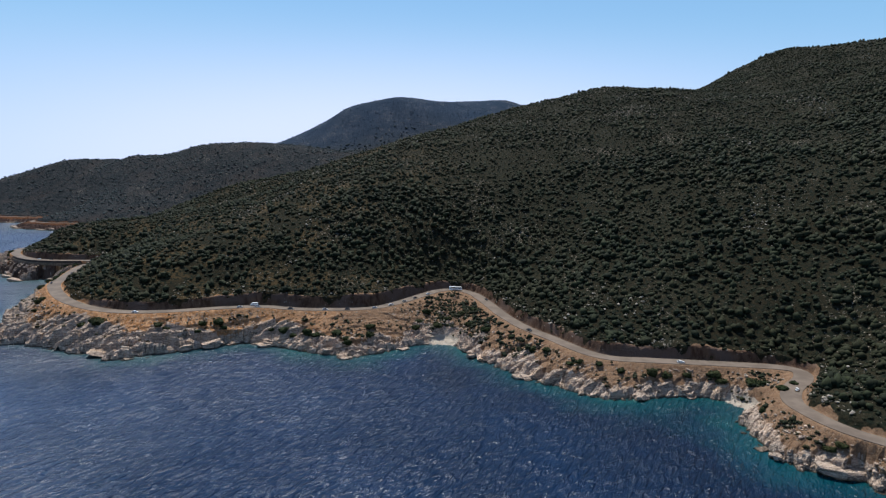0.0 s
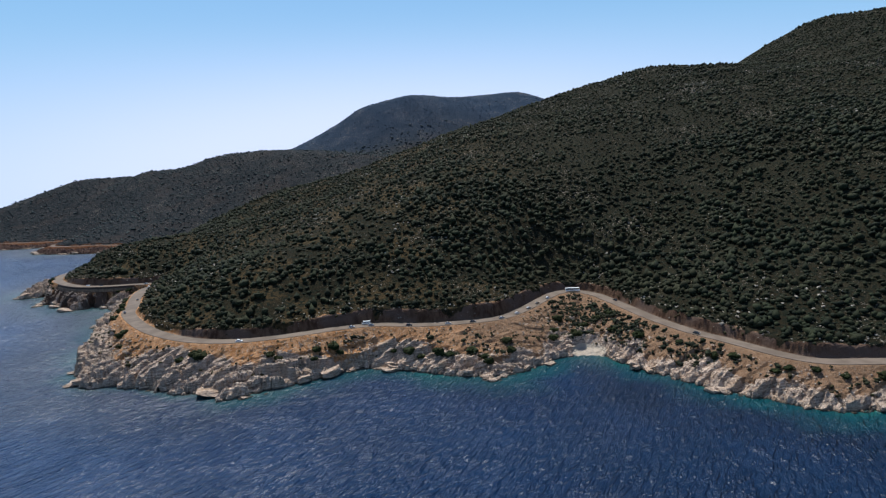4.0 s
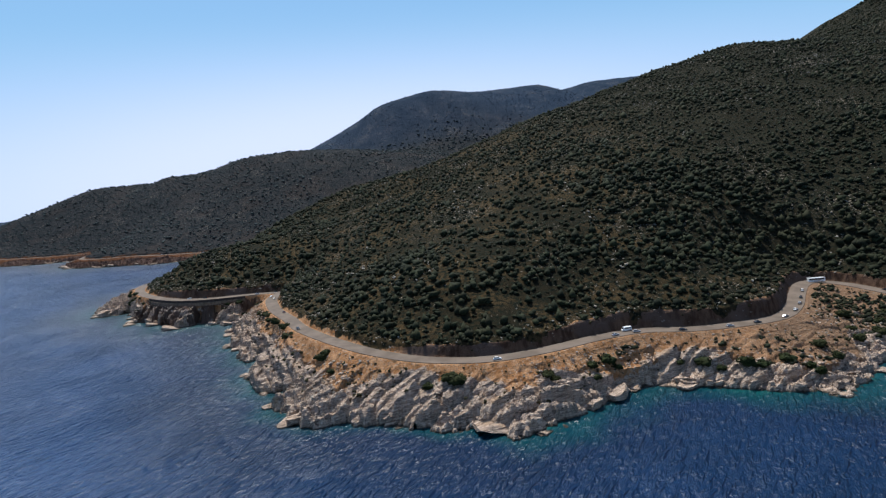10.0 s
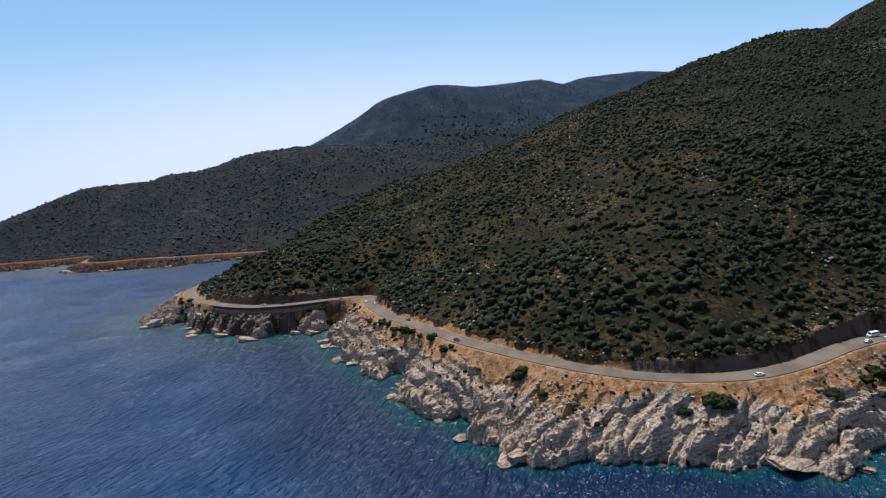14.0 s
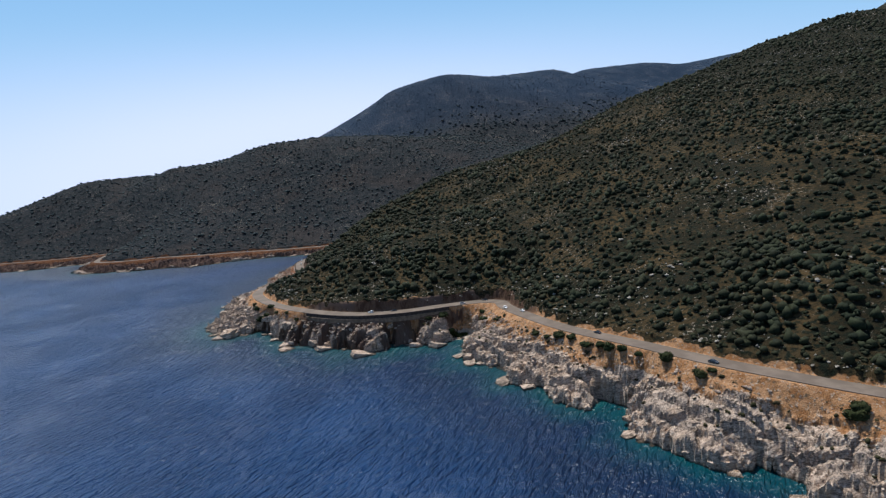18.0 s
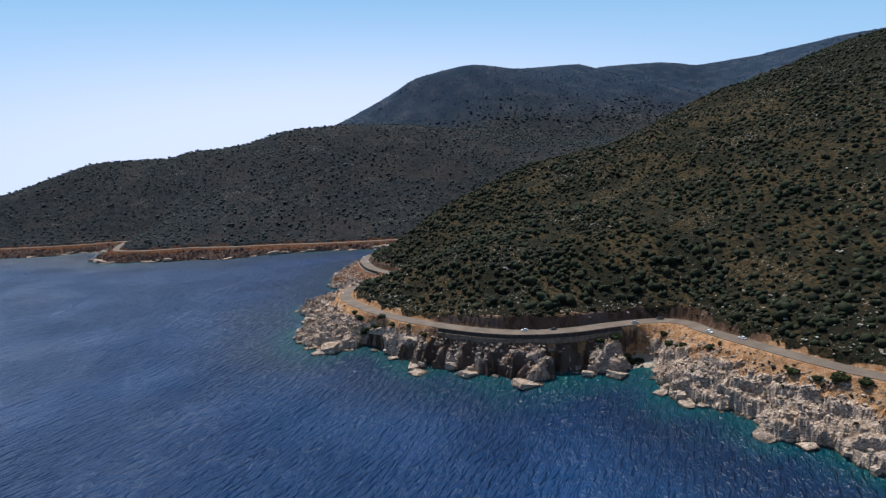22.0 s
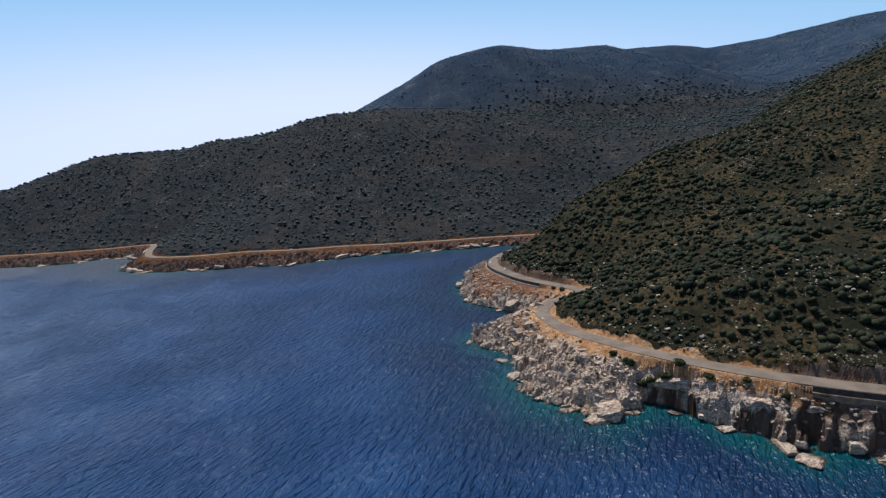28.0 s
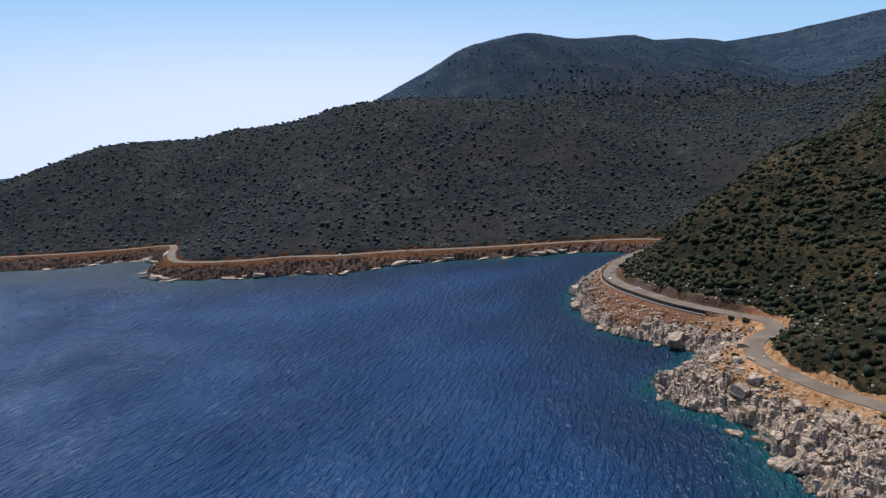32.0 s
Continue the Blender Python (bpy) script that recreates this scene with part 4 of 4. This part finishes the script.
def crown_mesh(rng, leaves=520):
    """A round, ragged crown of small leaf sprays, one unit across its half."""
    lobes = [(rng.uniform(-0.45, 0.45), rng.uniform(-0.45, 0.45), rng.uniform(0.35, 0.85), rng.uniform(0.35, 0.6)) for _ in range(8)]
    vs, fs = [], []
    for k in range(leaves):
        x, y, z, r = lobes[k % len(lobes)]
        d = rng.standard_normal(3)
        d /= np.linalg.norm(d)
        c = np.array([x, y, z]) + d * r * rng.uniform(0.7, 1.08) * np.array([1, 1, 0.8])
        c[2] = max(c[2], 0.06)
        a = np.cross(d, rng.standard_normal(3))
        a /= np.linalg.norm(a) + 1e-6
        b = np.cross(d, a) + 0.5 * d * rng.uniform(-1, 1)
        s = rng.uniform(0.09, 0.19)
        n = len(vs)
        vs += [c - a * s, c - b * s * 0.7, c + a * s, c + b * s * 0.9]
        fs += [(n, n + 1, n + 2), (n, n + 2, n + 3)]
    core_v, core_f = blob(rng, 4, 2)
    n = len(vs)
    return np.vstack([np.array(vs), core_v * 0.92]), np.vstack([np.array(fs), core_f + n])


def build_bush(rng):
    ob = thing("shrub", "round dark green evergreen shrub on the orange bank", "shrub", "shrubs below the road")
    bm = bmesh.new()
    for k in range(3):
        a, h = k * 2.1 + rng.uniform(0, 1), 0.55
        bot = [bm.verts.new((0.06 * math.cos(t), 0.06 * math.sin(t), -0.15)) for t in (0, 1.57, 3.14, 4.71)]
        top = [bm.verts.new((0.3 * math.cos(a) + 0.025 * math.cos(t), 0.3 * math.sin(a) + 0.025 * math.sin(t), h)) for t in (0, 1.57, 3.14, 4.71)]
        for i in range(4):
            bm.faces.new((bot[i], bot[(i + 1) % 4], top[(i + 1) % 4], top[i]))
    part("trunk", bm, BARK, ob)
    v, f = crown_mesh(rng)
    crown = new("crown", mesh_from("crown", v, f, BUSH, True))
    crown.parent = ob
    return ob


# x, y, half width
BUSHES_POINT = [(-192, 304, 4.8), (-195, 305, 3.2), (-203, 306, 2.6), (-157, 302, 2.8), (-154, 304, 2.5), (-129, 316, 3.8), (-137, 312, 2.6), (-126, 315, 2.3), (-99, 317, 2.0),
                (-91, 314, 3.9), (-85, 311, 2.4), (-76, 309, 3.6), (-71, 307, 3.2), (-59, 309, 3.9), (-53, 305, 3.3), (-52, 301, 2.8), (-9, 345, 3.6), (-13, 335, 3.1),
                (-15, 327, 3.1), (4, 340, 3.6), (-2, 331, 4.0), (21, 348, 3.6), (13, 345, 2.9), (-249, 337, 3.2), (-243, 325, 2.2), (-137, 306, 2.2), (-41, 316, 3.3), (-40, 307, 2.8)]
BUSHES_EAST = [(48, 283, 2.6), (55, 278, 2.9), (63, 261, 2.3), (67, 259, 2.4), (75, 254, 2.2), (84, 250, 2.1), (98, 248, 3.0), (105, 248, 2.6), (114, 248, 2.5), (126, 247, 3.4),
               (128, 244, 3.2), (140, 240, 3.6), (144, 237, 3.3), (142, 222, 2.8), (151, 229, 2.1), (128, 210, 2.0), (133, 180, 2.5), (136, 178, 2.5), (26, 316, 3.3), (17, 330, 3.0), (39, 298, 2.3)]
BUSHES_WEST = [(-306, 445, 2.4), (-303, 438, 1.7), (-299, 433, 2.7), (-296, 427, 2.3), (-293, 418, 2.6), (-289, 413, 2.2), (-287, 409, 2.4), (-284, 404, 2.1), (-281, 397, 1.7), (-276, 386, 2.7),
               (-272, 372, 2.6), (-269, 370, 1.6), (-247, 338, 2.5), (-336, 510, 2.4), (-341, 511, 2.8), (-349, 510, 2.3), (-330, 510, 2.4), (-338, 509, 2.8), (-333, 509, 2.5), (-320, 501, 2.8)]
BUSHES_BAY = [(-320, 494, 2.4), (-321, 489, 2.0), (-317, 477, 2.3), (-319, 508, 2.1), (-433, 551, 1.8), (-426, 542, 1.8), (-458, 585, 2.8), (-456, 579, 3.1), (-454, 576, 2.5), (-450, 573, 2.4),
              (-446, 570, 2.4), (-441, 560, 2.0), (-471, 668, 1.8), (-461, 592, 1.8), (-417, 536, 1.6), (-438, 703, 2.2), (-441, 709, 1.8)]


def build_bushes():
    rng = np.random.default_rng(11)
    kinds = [build_bush(rng) for _ in range(4)]
    rows = BUSHES_POINT + BUSHES_EAST + [(x, y, 1.1 * r) for x, y, r in BUSHES_WEST] + BUSHES_BAY
    x, y = np.array([r[0] for r in rows], float), np.array([r[1] for r in rows], float)
    z = relief(x, y)[0]
    for k, (px, py, r) in enumerate(rows):
        m = pose(px, py, z[k] - 0.12 * r, 0, 0, rng.uniform(0, 360))
        ob = kinds[k] if k < 4 else copy_thing(kinds[k % 4], m)
        ob.matrix_basis = m @ Matrix.Diagonal((r, r, r * rng.uniform(0.6, 0.85), 1))


build_bushes()


# ---- boulders and slabs at the water's edge ----
def boulder_mesh(rng):
    """A block split along flat planes, with worn edges."""
    bm = bmesh.new()
    bmesh.ops.create_cube(bm, size=2.0)
    for _ in range(7):
        n = Vector(rng.standard_normal(3)).normalized()
        geom = list(bm.verts) + list(bm.edges) + list(bm.faces)
        cut = bmesh.ops.bisect_plane(bm, geom=geom, plane_co=n * rng.uniform(0.72, 1.1), plane_no=n, clear_outer=True)
        edges = [e for e in cut["geom_cut"] if isinstance(e, bmesh.types.BMEdge)]
        if edges:
            bmesh.ops.contextual_create(bm, geom=edges)
    bmesh.ops.triangulate(bm, faces=[f for f in bm.faces if len(f.verts) > 4])
    bmesh.ops.subdivide_edges(bm, edges=list(bm.edges), cuts=2, use_grid_fill=True)
    for v in bm.verts:
        v.co += Vector(noise.noise_vector(v.co * 1.7)) * 0.09 + Vector(noise.noise_vector(v.co * 4.5)) * 0.07
    me = bpy.data.meshes.new("boulder")
    bm.to_mesh(me)
    bm.free()
    me.materials.append(LAND)
    return me


# x, y, half length, half width, half height, turn, tilt
SLABS = [(-429, 526, 6.5, 4.0, 2.2, 25, 12), (-408, 518, 6.0, 4.0, 2.4, 20, 14), (-384, 500, 9.5, 5.0, 2.6, 15, 14), (-357, 501, 3.0, 4.0, 4.6, 60, 8), (-345, 499, 6.5, 3.6, 2.8, 40, 16),
         (-466, 571, 4.0, 3.0, 2.0, 10, 8), (-474, 570, 4.5, 4.0, 2.6, 60, 6), (-450, 566, 3.5, 2.5, 1.6, 20, 10), (-178, 288, 9.0, 5.0, 1.6, 15, 5), (134, 175, 7.5, 4.5, 2.2, -25, 5)]


def build_boulders():
    rng = np.random.default_rng(23)
    meshes = [boulder_mesh(rng) for _ in range(8)]
    rows = [(*s[:2], *s[2:]) for s in SLABS]
    near = [i for i in range(len(COAST)) if COAST[i, 1] < 850 and -505 < COAST[i, 0] < 150]
    for i in rng.choice(near, 170):
        x, y = COAST[i] + rng.uniform(-2.2, 2.2, 2)
        if any(math.hypot(x - bx, y - by) < r + 3 for bx, by, r in COVES):
            continue
        s = 0.9 + 2.6 * rng.uniform() ** 2
        rows.append((x, y, s * rng.uniform(1.0, 1.7), s, s * rng.uniform(0.5, 0.9), rng.normal(38, 25), rng.uniform(-14, 14)))
    for _ in range(70):  # the shattered beds west of the caves
        s = 0.9 + 1.7 * rng.uniform() ** 1.6
        rows.append((rng.uniform(-496, -462), rng.uniform(574, 690), s * rng.uniform(0.9, 1.4), s, s * rng.uniform(0.6, 1.0), rng.uniform(0, 180), rng.uniform(-22, 22)))
    across = [i for i in range(len(COAST)) if 955 < COAST[i, 1] < 1150 and -1000 < COAST[i, 0] < -330]
    for i in rng.choice(across, 60):
        s = 1.6 + 2.6 * rng.uniform() ** 1.5
        rows.append((*(COAST[i] + rng.uniform(-3, 3, 2)), 1.9 * s, s, 0.55 * s, rng.normal(15, 20), rng.uniform(-12, 12)))
    x, y = np.array([r[0] for r in rows], float), np.array([r[1] for r in rows], float)
    z = np.maximum(relief(x, y)[0], -0.6)
    for cx, cy, r in CAVES:
        roof = new("rock_arch", meshes[int(r * 2) % 8])
        near_road = ROAD[int(((ROAD[:, :2] - (cx, cy)) ** 2).sum(1).argmin())]
        back = Vector((near_road[0] - cx, near_road[1] - cy, 0)).normalized()
        roof.matrix_world = pose(cx + 6.5 * back.x, cy + 6.5 * back.y, 9.2, 0, 4, math.degrees(math.atan2(back.y, back.x)) + 90) @ Matrix.Diagonal((r * 1.3, r * 0.8, 2.0, 1))
        tagged(roof, "overhanging limestone roof of a dark sea cave", "rock arch", "sea caves below the road")
    for k, (px, py, a, b, c, turn, tilt) in enumerate(rows):
        ob = new("boulder", meshes[k % 8])
        ob.matrix_world = pose(px, py, min(z[k], 2.0 if px > -455 or py > 900 else 14.0) - (0.5 if k < len(SLABS) else 0.2) * c, 0, tilt, turn) @ Matrix.Diagonal((a, b, c, 1))
        big = k < len(SLABS)
        tagged(ob, "large pale limestone slab lying in the water" if big else "pale broken limestone boulder at the water's edge", "boulder", "boulders along the shore")


build_boulders()


# ---- walls along the road, tufts on the banks ----
CONCRETE = plain("pale_concrete", (0.28, 0.24, 0.2), 0.9, 0, 0.2, 0.3, 0.6)
LEDGE = plain("brown_concrete", (0.2, 0.14, 0.095), 0.9, 0, 0.2, 0.4, 0.6)
MASONRY = plain("dark_rubble_masonry", (0.07, 0.052, 0.042), 0.95, 0, 0.15, 0.5, 0.9)


def road_piece(a, b):
    """The road's points between the two places."""
    i, j = (int(((ROAD[:, :2] - p) ** 2).sum(1).argmin()) for p in (a, b))
    return ROAD[min(i, j) : max(i, j) + 1]


for a, b in DROPS:
    line = road_piece(a, b)
    wall = thing("retaining_wall", "dark rubble retaining wall under the road with a narrow ledge", "retaining wall")
    face = new("face", ribbon("face", (-4.3, -4.35, -4.8, -5.0, -5.0), (-0.6, 0.1, 0.1, -2.6, -4.5), line, MASONRY))
    pale = a[0] < -430
    ledge = new("ledge", ribbon("ledge", (-4.95, -4.98, -5.5, -5.55, -5.55), (-3.4, -1.7, -1.75, -1.85, -4.2), line, CONCRETE if pale else LEDGE))
    ledge["label"] = "pale concrete ledge" if pale else "brown concrete ledge"
    face.parent = ledge.parent = wall
line = road_piece((150, 171), (215, 105))
gutter = new("kerb", ribbon("kerb", (4.0, 4.0, 4.6, 5.0, 5.0), (-0.4, 0.16, 0.2, 0.12, -0.4), line, CONCRETE))
tagged(gutter, "pale concrete kerb along the inland road edge", "kerb", kind="structure")


def build_tufts():
    rng = np.random.default_rng(31)
    x, y = rng.uniform(-500, 200, 60000), rng.uniform(120, 880, 60000)
    dc, dr, zr, _ = places(x, y)
    t, _ = bank(dc, dr, zr)
    ok = (((dc > 4) & (dr < -6) & (dr > -60) & (t > 0.25)) | ((dr > 5.2) & (dr < 10))) & (rng.uniform(0, 1, len(x)) < 0.75 + fractal(x, y, 25.0, 17, 3))
    x, y = x[ok], y[ok]
    z = relief(x, y)[0]
    kinds = [blob(rng, n, 1) for n in (2, 3, 2)]
    s = scatter("tufts", x, y, z, 0.3 + 1.0 * rng.uniform(0, 1, len(x)) ** 2.4, kinds, TUFT, rng)
    tagged(s, "dry dark brown and olive tufts on the soil banks", "tufts", kind="stuff")


def build_scrub():
    """Low scrub in clusters on the brown banks east of the point."""
    rng = np.random.default_rng(37)
    x, y = rng.uniform(-150, 200, 34000), rng.uniform(120, 390, 34000)
    dc, dr, zr, _ = places(x, y)
    t, _ = bank(dc, dr, zr)
    ok = (dc > 6) & (dr < -7) & (dr > -70) & (t > 0.3) & (0.5 * (x > -20) * (y > 315) + 0.5 * (x > 30) * (y < 300) + 2.0 * fractal(x, y, 22.0, 19, 3) - 0.02 > rng.uniform(0, 1.6, len(x)))
    x, y = x[ok], y[ok]
    z = relief(x, y)[0]
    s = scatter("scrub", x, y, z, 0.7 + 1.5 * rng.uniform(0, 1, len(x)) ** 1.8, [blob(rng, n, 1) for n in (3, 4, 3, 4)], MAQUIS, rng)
    tagged(s, "low dark green scrub in clusters on the brown banks", "scrub", kind="stuff")


build_scrub()


def build_rubble():
    """Loose pale stones down the soil banks."""
    rng = np.random.default_rng(41)
    x, y = rng.uniform(-500, 200, 130000), rng.uniform(120, 880, 130000)
    dc, dr, zr, _ = places(x, y)
    t, _ = bank(dc, dr, zr)
    ok = (((dc > 3) & (dr < -6) & (dr > -60) & (t > 0.2)) | ((dr > 5.2) & (dr < 11))) & (rng.uniform(0, 1, len(x)) < 0.55 + 1.4 * fractal(x, y, 18.0, 23, 3))
    x, y = x[ok], y[ok]
    z = relief(x, y)[0]
    s = scatter("rubble", x, y, z, 0.25 + 0.9 * rng.uniform(0, 1, len(x)) ** 3, [blob(rng, 1, 1) for _ in range(5)], STONE, rng, 0.8, False)
    tagged(s, "loose pale limestone rubble on the orange roadside banks", "rubble", kind="stuff")


def build_broken_rock():
    """Angular pieces of limestone lying on the rock slopes above the water."""
    rng = np.random.default_rng(43)
    shore = COAST[(COAST[:, 1] < 880) & (COAST[:, 0] < 200)]
    x, y = shore[rng.integers(0, len(shore), 42000)].T + rng.uniform(-28, 28, (2, 42000))
    dc, dr, zr, _ = places(x, y)
    t, _ = bank(dc, dr, zr)
    wide = np.maximum(smooth(-250, -330, x), 0.3)
    ok = (dc > 0.5) & (dr < -5.5) & (dr > -60) & (t > 0.05) & (t < 0.85) & (rng.uniform(0, 1, len(x)) < wide + 1.5 * fractal(x, y, 16.0, 29, 3))
    x, y = x[ok], y[ok]
    z = relief(x, y)[0]
    kinds = []
    for _ in range(8):
        v, f = blob(rng, 1, 1)
        v = (v - v.mean(0)) / np.abs(v - v.mean(0)).max()
        kinds.append((v * (1.0, rng.uniform(0.5, 0.8), rng.uniform(0.45, 0.8)) + (0, 0, 0.2), f))
    s = scatter("broken_rock", x, y, z, 0.4 + 1.1 * rng.uniform(0, 1, len(x)) ** 2.2, kinds, LAND, rng, 1.0, False)
    tagged(s, "angular broken limestone pieces on the rocky slopes", "rocks", kind="stuff")


build_rubble()
build_broken_rock()
build_tufts()
